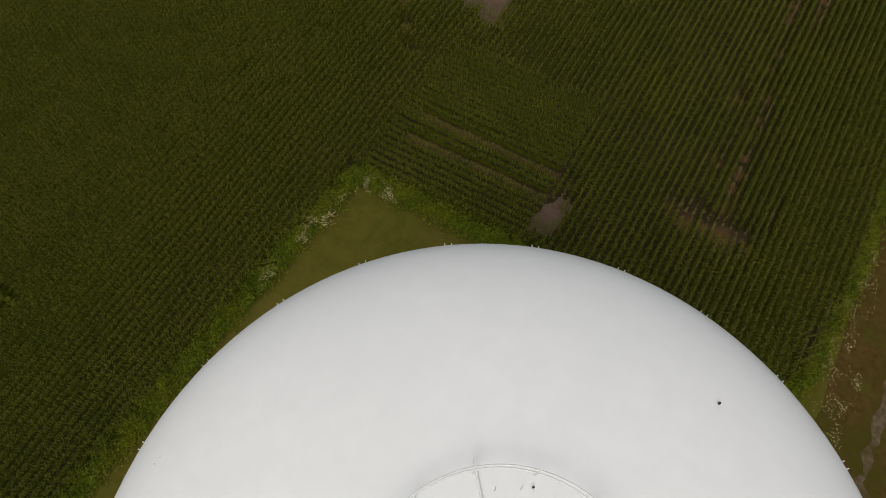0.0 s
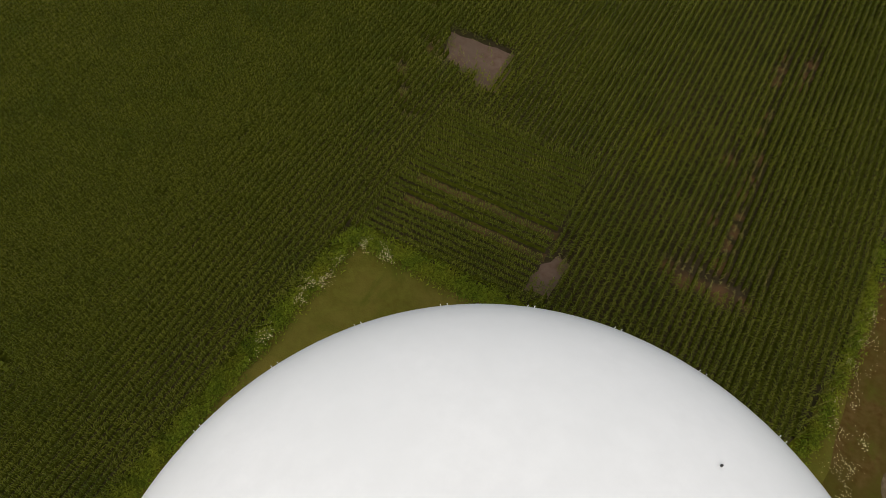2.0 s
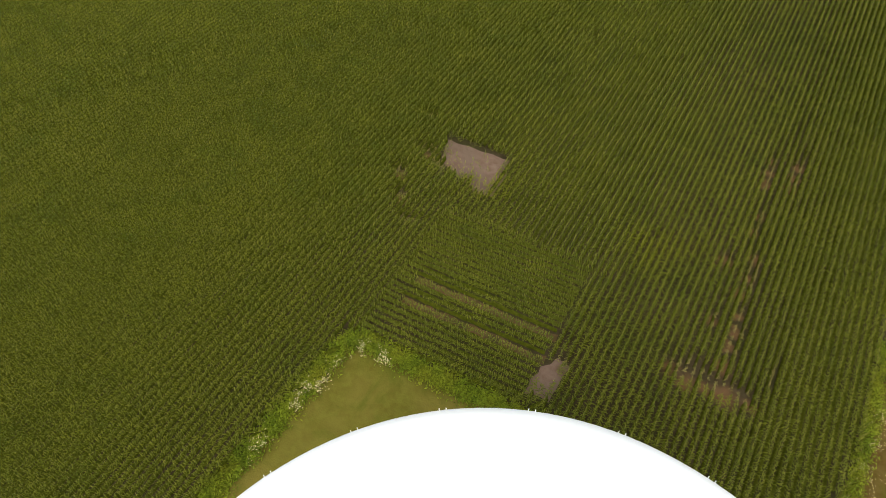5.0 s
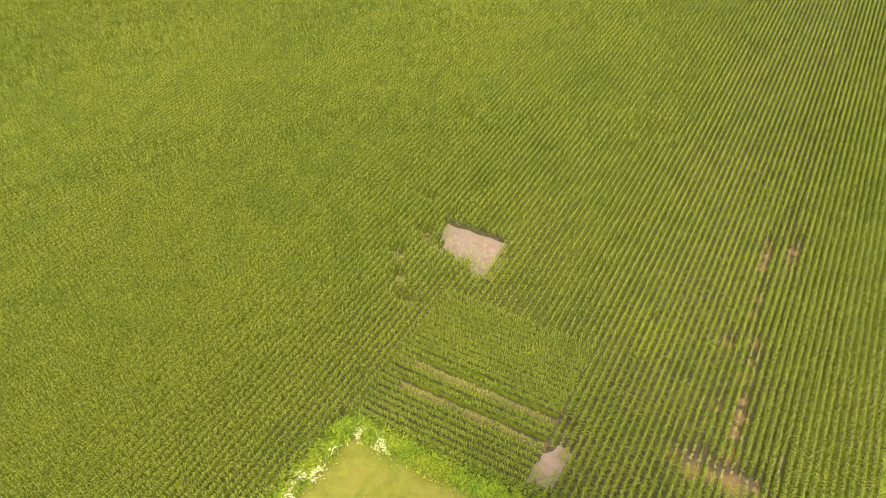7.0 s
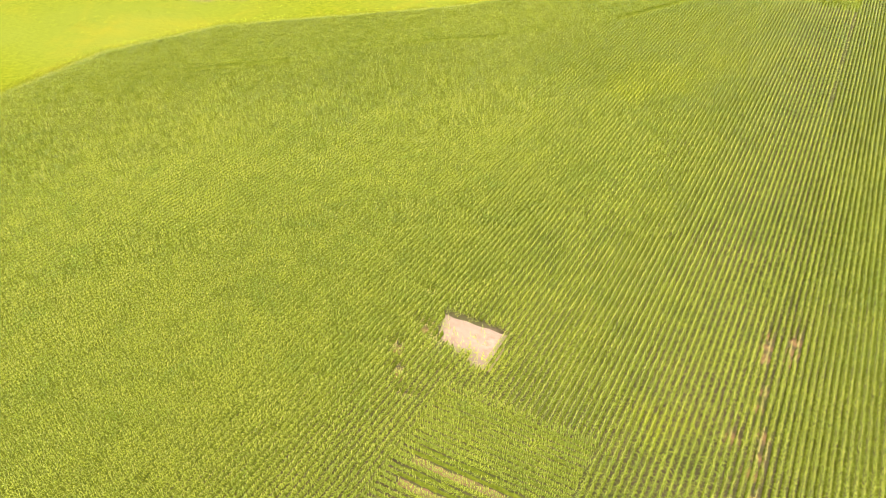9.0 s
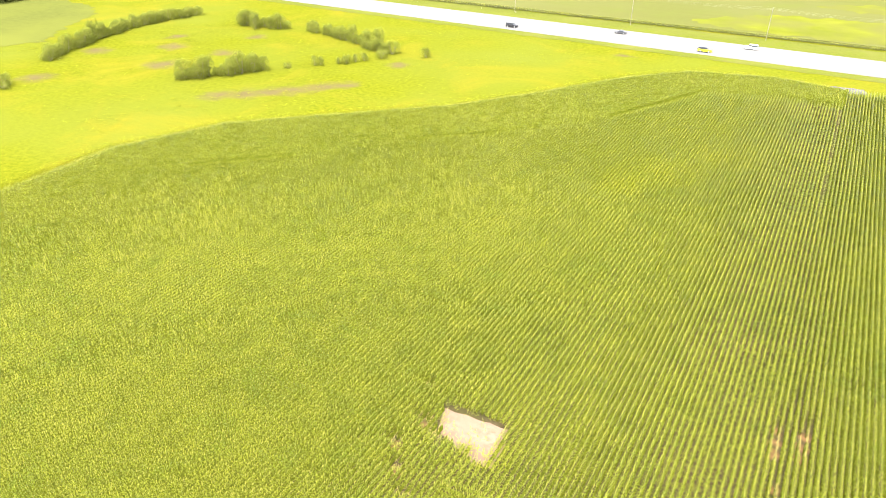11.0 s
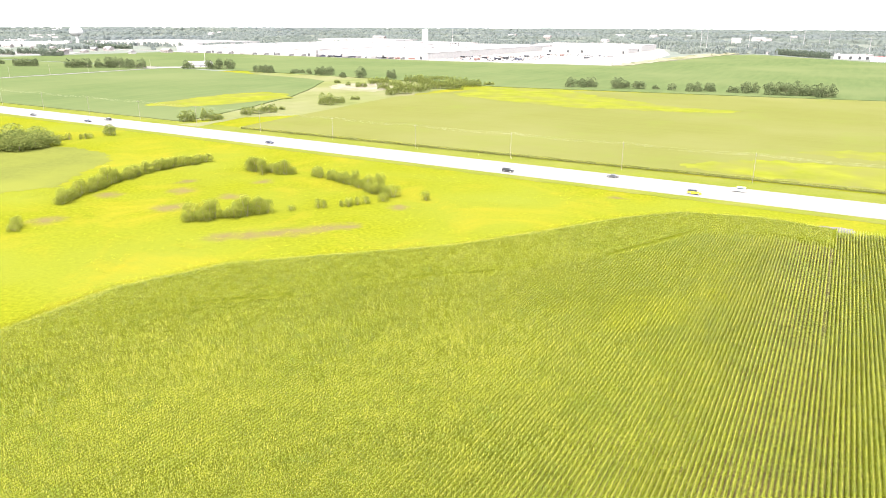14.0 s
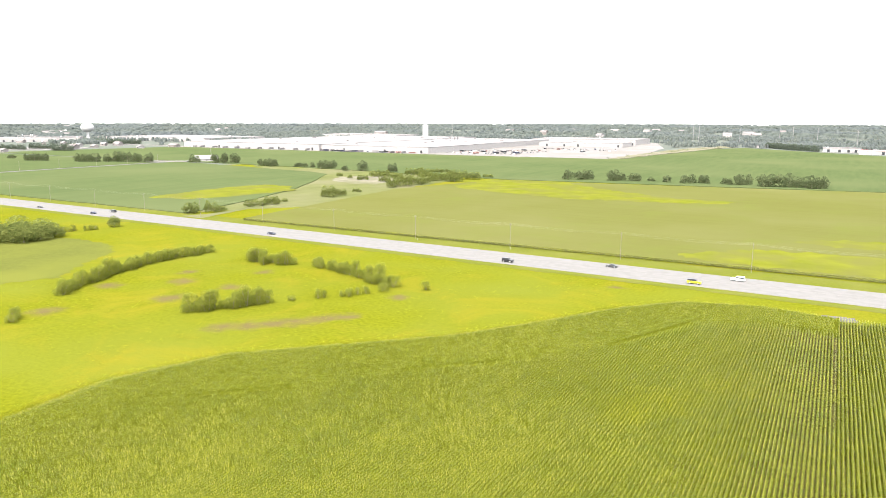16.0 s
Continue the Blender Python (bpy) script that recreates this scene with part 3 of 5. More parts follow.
def plants(spacing, lo, hi):
    """Plant places on the rows whose distance from the tower lies between lo and hi."""
    S = 0.762
    xs = np.arange(-150, 21, S)
    ys = np.arange(-120, 245, spacing)
    X, Y = np.meshgrid(xs, ys)
    X, Y = X.ravel(), Y.ravel()
    along_x = np.zeros(X.shape, bool)
    keep = ~headland(X, Y) & inside(INNER, X, Y)
    X, Y = X[keep], Y[keep]
    # turning rows follow the field's outer edge
    A, B = np.meshgrid(np.arange(-130, 260, S), np.arange(-260, 260, spacing))
    TX, TY = (0.785 * A - 0.62 * -B - 105).ravel(), (-0.62 * A + 0.785 * B + 60).ravel()
    keep = ~inside(INNER, TX, TY) & inside(FIELD, TX, TY)
    X, Y = np.concatenate([X, TX[keep]]), np.concatenate([Y, TY[keep]])
    # end rows near the site run across
    hx, hy = np.meshgrid(np.arange(-26.3, -8, spacing), np.arange(28.4, 47.5, S))
    hy = hy + 0.05 * (hx + 25)
    X, Y = np.concatenate([X, hx.ravel()]), np.concatenate([Y, hy.ravel()])
    along_x = np.concatenate([np.zeros(len(X) - hx.size, bool), np.ones(hx.size, bool)])
    X = X + rng.normal(0, 0.022, X.shape)
    Y = Y + rng.normal(0, 0.05, Y.shape)
    r = np.hypot(X, Y)
    ok = inside(FIELD, X, Y) & (r >= lo + (lo / 130) ** 4 * blend(X, Y)) & (r < hi + min(1, (hi / 130) ** 4) * blend(X, Y))
    X, Y, along_x = X[ok], Y[ok], along_x[ok]
    ok = ~bare(X, Y) & ~edge_gap(X, Y) & (rng.random(X.shape) < 1.25 * vigour(X, Y))
    X, Y, along_x = X[ok], Y[ok], along_x[ok]
    turn = ~inside(INNER, X, Y)
    return X, Y, along_x, turn


def seen_side(x, y):
    """The side of the field that the camera looks over."""
    a = np.degrees(np.arctan2(x, y)) + 30.1
    a = (a + 180) % 360 - 180
    r = np.hypot(x, y)
    return np.abs(a) < np.where(r < 45, 92, np.where(r < 85, 60, np.where(r < 140, 47, 38)))


def leaf_mesh(name, X, Y, along_x, turn, leaves, width, length, tassel, base_h=2.3, shape=1):
    """Corn plants: arched leaves that leave the stalk on alternate sides, the upper ones steep and short."""
    n = len(X)
    V, T, I = [], [], []
    off = 0
    vig = vigour(X, Y) if base_h > 2 else np.ones(n)
    h = (base_h + 0.1 * np.sin(X * 0.11 + 2 * np.sin(Y * 0.043)) * np.sin(Y * 0.07 + 1.3) + rng.normal(0, 0.06, n)) * np.clip(vig, 0.3, 1.0)
    if base_h > 2:
        h = h * np.clip(0.75 + 0.1 * edge_distance(X, Y), 0.75, 1.0)
    h = h - 0.4 * along_x * (base_h > 2)
    # taller and shorter stands follow one another along each row
    row, along = np.where(along_x, Y, X) / 0.762, np.where(along_x, X, Y)
    h = h + (base_h > 2) * 0.13 * np.sin(along * 7.3 + 40 * np.sin(12.9 * np.round(row)) + 1.5 * np.sin(along * 1.9 + row))
    plane = np.where(along_x, math.pi / 2, 0.0) + rng.normal(0, 0.6, n)
    plane = np.where(turn, rng.uniform(0, 2 * math.pi, n), plane)
    size = np.clip(vig, 0.5, 1.0) * np.where(along_x & (base_h > 2), 0.92, 1.0)
    for k in range(leaves):
        f = (k + 0.5) / leaves
        az = plane + (k % 2) * math.pi + rng.normal(0, 0.3, n)
        z0 = h * (0.5 + 0.42 * f) + rng.normal(0, 0.03, n)
        ln = length * (1.2 - 0.35 * f) * rng.uniform(0.8, 1.2, n) * size
        out = 0.82 - 0.52 * f
        steep = 0.35 + 0.75 * f + rng.normal(0, 0.12, n)
        droop = rng.uniform(0.1, 0.55, n)
        dx, dy = np.cos(az), np.sin(az)
        w = width * rng.uniform(0.8, 1.2, n)

        def pt(reach, rise_by, s):
            return np.stack([X + dx * ln * out * reach - dy * w * s, Y + dy * ln * out * reach + dx * w * s, z0 + ln * rise_by], -1)
        if shape == 2:
            rows_ = [pt(0.03, 0.0, -0.3), pt(0.03, 0.0, 0.3), pt(0.32, 0.42 * steep, -0.5), pt(0.32, 0.42 * steep, 0.5), pt(0.66, 0.55 * steep - 0.2 * droop, -0.42), pt(0.66, 0.55 * steep - 0.2 * droop, 0.42), pt(0.95, 0.4 * steep - 0.75 * droop, 0.0)]
            tris = ((0, 1, 3), (0, 3, 2), (2, 3, 5), (2, 5, 4), (4, 5, 6))
        elif shape == 0:
            rows_ = [pt(0.1, 0.1 * steep, -0.5), pt(0.1, 0.1 * steep, 0.5), pt(0.95, 0.45 * steep - 0.4 * droop, 0.0)]
            tris = ((0, 1, 2),)
        else:
            rows_ = [pt(0.03, 0.0, -0.3), pt(0.03, 0.0, 0.3), pt(0.5, 0.52 * steep, -0.5), pt(0.5, 0.52 * steep, 0.5), pt(0.95, 0.4 * steep - 0.75 * droop, 0.0)]
            tris = ((0, 1, 3), (0, 3, 2), (2, 3, 4))
        c = len(rows_)
        V.append(np.stack(rows_, 1).reshape(-1, 3))
        b = off + c * np.arange(n)[:, None]
        T.append(np.concatenate([b + np.array([q]) for q in tris]))
        I.append(np.tile(np.where((vig < 0.66) & (base_h > 2), 2, 0), len(tris)))
        off += c * n
    if tassel:
        pick = rng.random(n) < tassel * np.clip(2 * vig - 0.9, 0.1, 1)
        x, y, z = X[pick], Y[pick], h[pick]
        m = len(x)
        a = rng.uniform(0, 2 * math.pi, m)
        s = 0.03 + 0.12 * width
        vs = np.stack([np.stack([x + s * np.cos(a), y + s * np.sin(a), z - 0.2], -1), np.stack([x - s * np.cos(a), y - s * np.sin(a), z - 0.2], -1),
                       np.stack([x + rng.normal(0, 0.06, m), y + rng.normal(0, 0.06, m), z + 0.28], -1)], 1)
        V.append(vs.reshape(-1, 3))
        T.append(off + np.arange(3 * m).reshape(m, 3))
        I.append(np.ones(m, int))
    return tri_mesh(name, np.concatenate(V), np.concatenate(T), [M_CORN, M_TASSEL, M_DRYCORN], np.concatenate(I))


def corn():
    root = tagged(new("corn_crop"), "tall green corn in straight close rows", "corn", kind="stuff")
    for lo, hi, spacing, leaves, width, length, tassel, shape in ((0, 56, 0.22, 5, 0.068, 0.64, 0.9, 2), (56, 90, 0.22, 5, 0.08, 0.66, 0.8, 1), (90, 130, 0.23, 4, 0.11, 0.6, 0.4, 1), (130, 400, 0.25, 6, 0.17, 0.58, 0.15, 0)):
        X, Y, A, B = plants(spacing, lo, hi)
        ok = seen_side(X, Y)
        me = leaf_mesh("corn_leaves", X[ok], Y[ok], A[ok], B[ok], leaves, width, length, tassel, shape=shape)
        tagged(part("corn_leaves", me, None, root), kind="stuff")
    X, Y, A, B = plants(1.7, 0, 400)
    ok = ~seen_side(X, Y)
    tagged(part("corn_leaves", leaf_mesh("corn_leaves", X[ok], Y[ok], A[ok], B[ok], 3, 0.5, 0.8, 0), None, root), kind="stuff")
    # the lower leaves of each row, close, their colour darkened for row shade
    S, step = 0.762, 1.5
    xs, ys = np.arange(-150, 21, S), np.arange(-120, 245, step)
    X, Y = np.meshgrid(xs, ys)
    X, Y = X.ravel(), Y.ravel()
    ok = inside(FIELD, X, Y + step / 2) & inside(INNER, X, Y + step / 2) & ~headland(X, Y) & ~bare(X, Y - 0.3, True) & ~bare(X, Y + step / 2, True) & ~bare(X, Y + step + 0.2, True) & ~edge_gap(X, Y) & (vigour(X, Y + step / 2) > 0.55)
    X, Y = X[ok], Y[ok]
    hx, hy = np.meshgrid(np.arange(-26.3, -8.5, step), np.arange(28.4, 47.5, S))
    hx, hy = hx.ravel(), (hy + 0.05 * (hx + 25)).ravel()
    ok = ~bare(hx + step / 2, hy, True) & inside(FIELD, hx, hy) & (vigour(hx + step / 2, hy) > 0.5)
    hx, hy = hx[ok], hy[ok]
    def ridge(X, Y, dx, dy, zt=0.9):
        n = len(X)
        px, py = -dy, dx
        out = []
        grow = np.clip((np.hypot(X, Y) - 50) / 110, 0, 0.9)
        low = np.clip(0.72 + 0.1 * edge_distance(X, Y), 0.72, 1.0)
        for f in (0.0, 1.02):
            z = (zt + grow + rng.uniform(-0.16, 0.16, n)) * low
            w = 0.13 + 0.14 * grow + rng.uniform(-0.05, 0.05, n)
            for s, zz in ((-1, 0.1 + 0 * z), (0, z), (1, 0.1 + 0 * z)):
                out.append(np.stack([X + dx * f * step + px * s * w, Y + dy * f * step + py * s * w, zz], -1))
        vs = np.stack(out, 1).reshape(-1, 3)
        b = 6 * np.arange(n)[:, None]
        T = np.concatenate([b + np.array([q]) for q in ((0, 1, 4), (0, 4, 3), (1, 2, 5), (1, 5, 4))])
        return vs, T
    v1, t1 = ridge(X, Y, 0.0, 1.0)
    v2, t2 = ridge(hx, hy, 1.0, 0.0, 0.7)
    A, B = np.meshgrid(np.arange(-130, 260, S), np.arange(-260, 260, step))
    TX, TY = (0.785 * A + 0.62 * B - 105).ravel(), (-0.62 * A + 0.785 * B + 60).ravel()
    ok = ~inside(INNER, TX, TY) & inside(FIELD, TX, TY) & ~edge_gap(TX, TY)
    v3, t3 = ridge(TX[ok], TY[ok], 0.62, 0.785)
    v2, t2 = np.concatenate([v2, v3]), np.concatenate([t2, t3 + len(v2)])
    tagged(part("corn_stalks", tri_mesh("corn_stalks", np.concatenate([v1, v2]), np.concatenate([t1, t2 + len(v1)]), [M_RIDGE]), None, root, "lower leaves and stalks, coloured dark for the shade between rows"), kind="stuff")


corn()


def strip(n, pts, spread):
    """Random places along a broken line."""
    segs = [(a, b, math.dist(a, b)) for a, b in zip(pts, pts[1:])]
    tot = sum(s[2] for s in segs)
    X, Y = [], []
    for a, b, d in segs:
        k = int(n * d / tot)
        s = rng.random(k)
        X.append(a[0] + (b[0] - a[0]) * s + rng.normal(0, spread, k))
        Y.append(a[1] + (b[1] - a[1]) * s + rng.normal(0, spread, k))
    return np.concatenate(X), np.concatenate(Y)


def leafy(name, X, Y, top, size, material, label, category, seed):
    """A hummocky belt of broad-leaved weeds: small leaves at all heights, turned every way."""
    g = np.random.default_rng(seed)
    n = len(X)
    crest = top * (0.55 + 0.45 * np.sin(X * 1.7 + 1.3 * np.sin(Y * 1.1)) * np.sin(Y * 1.5 + X * 0.4)) + g.normal(0, 0.08, n)
    z = np.clip(crest, 0.2, None) * np.sqrt(g.uniform(0.05, 1.0, n))
    az, pitch, w = g.uniform(0, 2 * math.pi, n), g.uniform(-0.5, 0.9, n), size * g.uniform(0.6, 1.4, n)
    c, e = np.stack([X, Y, z], -1), np.stack([np.cos(az) * np.cos(pitch), np.sin(az) * np.cos(pitch), np.sin(pitch)], -1)
    f = np.stack([-np.sin(az), np.cos(az), g.uniform(-0.3, 0.3, n)], -1)
    w = w[:, None]
    vs = np.stack([c, c + e * w * 0.9 + f * w * 0.36, c + e * w * 2.0, c + e * w * 0.9 - f * w * 0.36], 1).reshape(-1, 3)
    b = 4 * np.arange(n)[:, None]
    return tagged(new(name, tri_mesh(name, vs, np.concatenate([b + np.array([[0, 1, 2]]), b + np.array([[0, 2, 3]])]), [material])), label, category, kind="stuff")


X, Y = strip(42000, [(-30.2, -30), (-28.1, 8), (-26.5, 27.2), (-25.6, 28.0), (-19, 28.1), (-6, 28.6), (19.5, 27.6)], 0.62)
X2, Y2 = strip(4200, [(20.5, 29), (21.3, 33), (22.0, 46), (21.6, 55)], 0.42)
X, Y = np.concatenate([X, X2]), np.concatenate([Y, Y2])
leafy("weed_border", X, Y, 1.0, 0.16, M_WEED, "tall bright yellow-green weeds along the corn edge", "weeds", 5)
X, Y = strip(430, [(-24.6, 27.0), (-21.0, 27.1)], 0.42)
X2, Y2 = strip(70, [(-25.2, 26.5), (-25.6, 23.5)], 0.42)
X3, Y3 = strip(430, [(-25.7, 22.8), (-26.6, 18.5)], 0.5)
X4, Y4 = strip(600, [(22.5, 46), (22.6, 38), (22.4, 33), (23.2, 29.5), (22.4, 25)], 0.65)
X5, Y5 = strip(110, [(-26.9, 15.5), (-27.2, 12)], 0.5)
X6, Y6 = strip(200, [(24.6, 33), (24.2, 26)], 0.35)
X, Y = np.concatenate([X, X2, X3, X4, X5, X6]), np.concatenate([Y, Y2, Y3, Y4, Y5, Y6])
patch = np.sin(X * 2.3 + Y) + np.sin(Y * 1.9 - X * 0.7) + rng.normal(0, 0.4, X.shape) > -0.1
X, Y = X[patch], Y[patch]
n = len(X)
a = rng.uniform(0, 2 * math.pi, n)
s = rng.uniform(0.03, 0.055, n)
z = rng.uniform(1.0, 1.3, n)
vs = np.stack([np.stack([X + s * np.cos(a + q), Y + s * np.sin(a + q), z + 0.02 * (q > 3)], -1) for q in (0, math.pi / 2, math.pi, 1.5 * math.pi)], 1).reshape(-1, 3)
b = 4 * np.arange(n)[:, None]
tagged(new("wildflowers", tri_mesh("wildflowers", vs, np.concatenate([b + np.array([[0, 1, 2]]), b + np.array([[0, 2, 3]])]), [M_FLOWER])), "clusters of small white wildflowers in the weeds", "flowers", kind="stuff")

# tall weeds mixed into the far edge of the corn
X, Y = strip(20000, [(-146, 62), (-147, 96), (-136.5, 123), (-115, 144.5), (-92, 167.5), (-76, 191), (-58, 221.5), (-42.5, 238.5), (-17, 245.5), (-2, 243)], 1.7)
leafy("edge_weeds", X, Y, 1.5, 0.22, M_TUFT, "tall yellow-green weeds along the far edge of the corn", "weeds", 6)


# clumps of coarse grass and docks scattered over the meadow
MEADOW_EDGE = [(-262, 112), (-272, 210), (-240, 244), (-70, 256), (-62, 238), (-82, 196), (-120, 152), (-142, 128), (-152, 100)]
cx, cy = rng.uniform(-272, -60, 2600), rng.uniform(100, 256, 2600)
ok = inside(MEADOW_EDGE, cx, cy) & ~inside(FIELD, cx, cy) & (np.sin(cx * 0.11 + 2 * np.sin(cy * 0.07)) + rng.normal(0, 0.5, cx.shape) > 0.1)
cx, cy = cx[ok], cy[ok]
X, Y = np.repeat(cx, 14), np.repeat(cy, 14)
X, Y = X + rng.normal(0, 0.55, X.shape), Y + rng.normal(0, 0.4, Y.shape)
leafy("meadow_clumps", X, Y, 0.8, 0.16, M_TUFT, "clumps of coarse yellow-green grass in the meadow", "grass", 8)


# ---- water tower under the camera ----
def water_tower():
    A, B, CZ = 11.5, 5.0, 39.9
    root = thing("water_tower", pose(1.98, -0.29, 0), "large white painted steel water tower standing on the lawn", "water tower")
    prof = [(3.6, 31.0), (5.2, 32.0)]
    prof += [(A * math.cos(t), CZ + (6.5 if t < 0 else B) * math.sin(t)) for t in [radians(k) for k in range(-56, 88, 2)]] + [(0.0, CZ + B)]
    part("tank", lathe(prof, 128), M_WHITE, root, "smooth white spheroid tank")
    part("pedestal", lathe([(6.2, 0.0), (6.0, 0.8), (4.2, 5.0), (3.2, 9.0), (3.1, 24.0), (3.6, 31.0)], 64), M_WHITE, root, "flared white steel column")
    part("base_slab", lathe([(0.0, 0.0), (7.2, 0.0), (7.2, 0.25), (0.0, 0.25)], 48), M_CONC, root, "round concrete base")

    def top(r):
        return CZ + B * math.sqrt(max(0.0, 1 - (r / A) ** 2))
    R = 3.35
    rail = part("guard_rail", torus(R, 0.026, top(R) + 1.05), M_RAIL, root)
    rail.location = (-0.12, 0.0, 0.0)
    part("mid_rail", torus(R, 0.022, top(R) + 0.6), M_RAIL, rail)
    for k in range(14):
        a = radians(90 - (-10.7 - 30.1 + k * 360 / 14))
        c, s = math.cos(a) * R, math.sin(a) * R
        part("rail_post", rod(bmesh.new(), (c, s, top(R) - 0.05), (c, s, top(R) + 1.1), 0.026), M_RAIL, rail)
    # radial pipes on the roof inside the ring
    for az in (-10.7, 41.0, 92.0, 143.0, 195.0, 272.0):
        a = radians(90 - (az - 30.1))
        b = bmesh.new()
        pts = [(math.cos(a) * r, math.sin(a) * r, top(r) + 0.06) for r in (0.9, 1.8, 2.7, 3.5)]
        for p, q in zip(pts, pts[1:]):
            rod(b, p, q, 0.035)
        part("roof_pipe", b, M_RAIL, root)
    part("vent", lathe([(0.0, 0.0), (0.75, 0.0), (0.75, 0.5), (1.0, 0.55), (0.95, 0.75), (0.0, 1.0)], 40), M_RAIL, root).location = (0, 0, top(0.4) - 0.05)
    hatch = part("hatch", lathe([(0.0, 0.0), (0.42, 0.0), (0.42, 0.2), (0.0, 0.26)], 32), M_RAIL, root)
    hatch.location = (1.6, 1.0, top(1.9) - 0.03)
    # small dark ports and thin rods on the roof
    for az, r, size in ((48.0, 8.04, 0.034), (13.3, 3.12, 0.028)):
        a = radians(90 - (az - 30.1))
        p = part("port", lathe([(0.0, -0.05), (size, -0.05), (size, 0.06), (size * 0.7, 0.09), (0.0, 0.1)], 20), M_DARK, root, "small black roof port")
        p.location = (math.cos(a) * r, math.sin(a) * r, top(r) + 0.02)
    for az, r, ln in ((-11.0, 3.65, 0.5), (-4.0, 2.95, 0.45), (8.0, 3.0, 0.4), (24.0, 2.9, 0.7)):
        a = radians(90 - (az - 30.1))
        c, s = math.cos(a), math.sin(a)
        part("antenna_rod", rod(bmesh.new(), (c * r, s * r, top(r) - 0.02), (c * (r + 0.05), s * (r + 0.05), top(r) + ln), 0.009, 0.006, 6), M_STEEL, root)
    # small specks of hardware on the dome
    for az, r in ((-67.0, 9.99), (-68.2, 10.05)):
        a = radians(90 - (az - 30.1))
        q = part("roof_stud", lathe([(0.0, -0.02), (0.035, -0.02), (0.03, 0.03), (0.0, 0.035)], 10), M_RAIL, root)
        q.location = (math.cos(a) * r, math.sin(a) * r, top(r))
    # painter's brackets in pairs round the rim
    RB = A * 0.974
    zb = top(RB)
    data = None
    for k in range(24):
        for d in (-0.58, 0.58):
            a = radians(90 - (-36.9 + 15 * k + d))
            if data is None:
                bm = bmesh.new()
                box(bm, -0.1, -0.012, -0.05, 0.05, 0.012, 0.012, 0.005)
                box(bm, 0.03, -0.014, -0.04, 0.056, 0.014, 0.045, 0.005)
                data = bpy.data.meshes.new("rim_bracket")
                bm.to_mesh(data)
                bm.free()
                data.materials.append(M_RAIL)
            o = part("rim_bracket", data, None, root)
            o.matrix_basis = Matrix.Translation((math.cos(a) * RB, math.sin(a) * RB, zb)) @ Matrix.Rotation(a, 4, "Z")


water_tower()


# ---- shrubs and trees ----
def crown_mesh(name, lobes, count, size, material, seed):
    """A crown of small folded leaf clumps round several lobes, denser at the skin, with gaps."""
    g = np.random.default_rng(seed)
    L = np.array(lobes)
    wts = (L[:, 3] * L[:, 4] * L[:, 5]) ** 0.7
    which = g.choice(len(L), count, p=wts / wts.sum())
    d = g.normal(size=(count, 3))
    d /= np.linalg.norm(d, axis=1)[:, None]
    d[:, 2] = np.where(d[:, 2] < -0.6, -d[:, 2], d[:, 2])
    rad = g.uniform(0.55, 1.08, count) ** 0.6
    c = L[which, :3] + d * L[which, 3:6] * rad[:, None]
    nrm = d + g.normal(0, 0.55, (count, 3))
    nrm /= np.linalg.norm(nrm, axis=1)[:, None]
    ref = np.where(np.abs(nrm[:, 2:3]) < 0.9, [[0, 0, 1.0]], [[1.0, 0, 0]])
    u = np.cross(nrm, ref)
    u /= np.linalg.norm(u, axis=1)[:, None]
    w = np.cross(nrm, u)
    s = size * g.uniform(0.6, 1.3, (count, 1))
    vs = np.stack([c - u * s, c + w * s * 0.55 + nrm * s * 0.2, c + u * s, c - w * s * 0.55 + nrm * s * 0.2], 1)
    vs[..., 2] = np.maximum(vs[..., 2], 0.05)
    b = 4 * np.arange(count)[:, None]
    return tri_mesh(name, vs.reshape(-1, 3), np.concatenate([b + np.array([[0, 1, 2]]), b + np.array([[0, 2, 3]])]), [material])


def make_shrub(seed, material=None, h=4.5, w=2.2, count=1150):
    g = random.Random(seed)
    root = thing("shrub", pose(0, 0, 0), "leafy yellow-green shrub standing in the meadow", "shrub", "shrubs in the old hedge lines")
    lobes = []
    for k in range(5):
        a = k * 2.4 + g.random()
        r = w * g.uniform(0.15, 0.65)
        top = h * g.uniform(0.62, 1.0)
        e = (r * math.cos(a), r * math.sin(a), top * 0.75)
        part("stem", rod(bmesh.new(), (e[0] * 0.15, e[1] * 0.15, -0.1), e, 0.07, 0.025, 5), M_BARK, root)
        lobes.append((e[0], e[1], top * 0.36, w * g.uniform(0.4, 0.62), w * g.uniform(0.4, 0.62), top * 0.6))
    part("crown", crown_mesh("crown", lobes, count, 0.21, material or M_BUSH, seed), None, root)
    return root


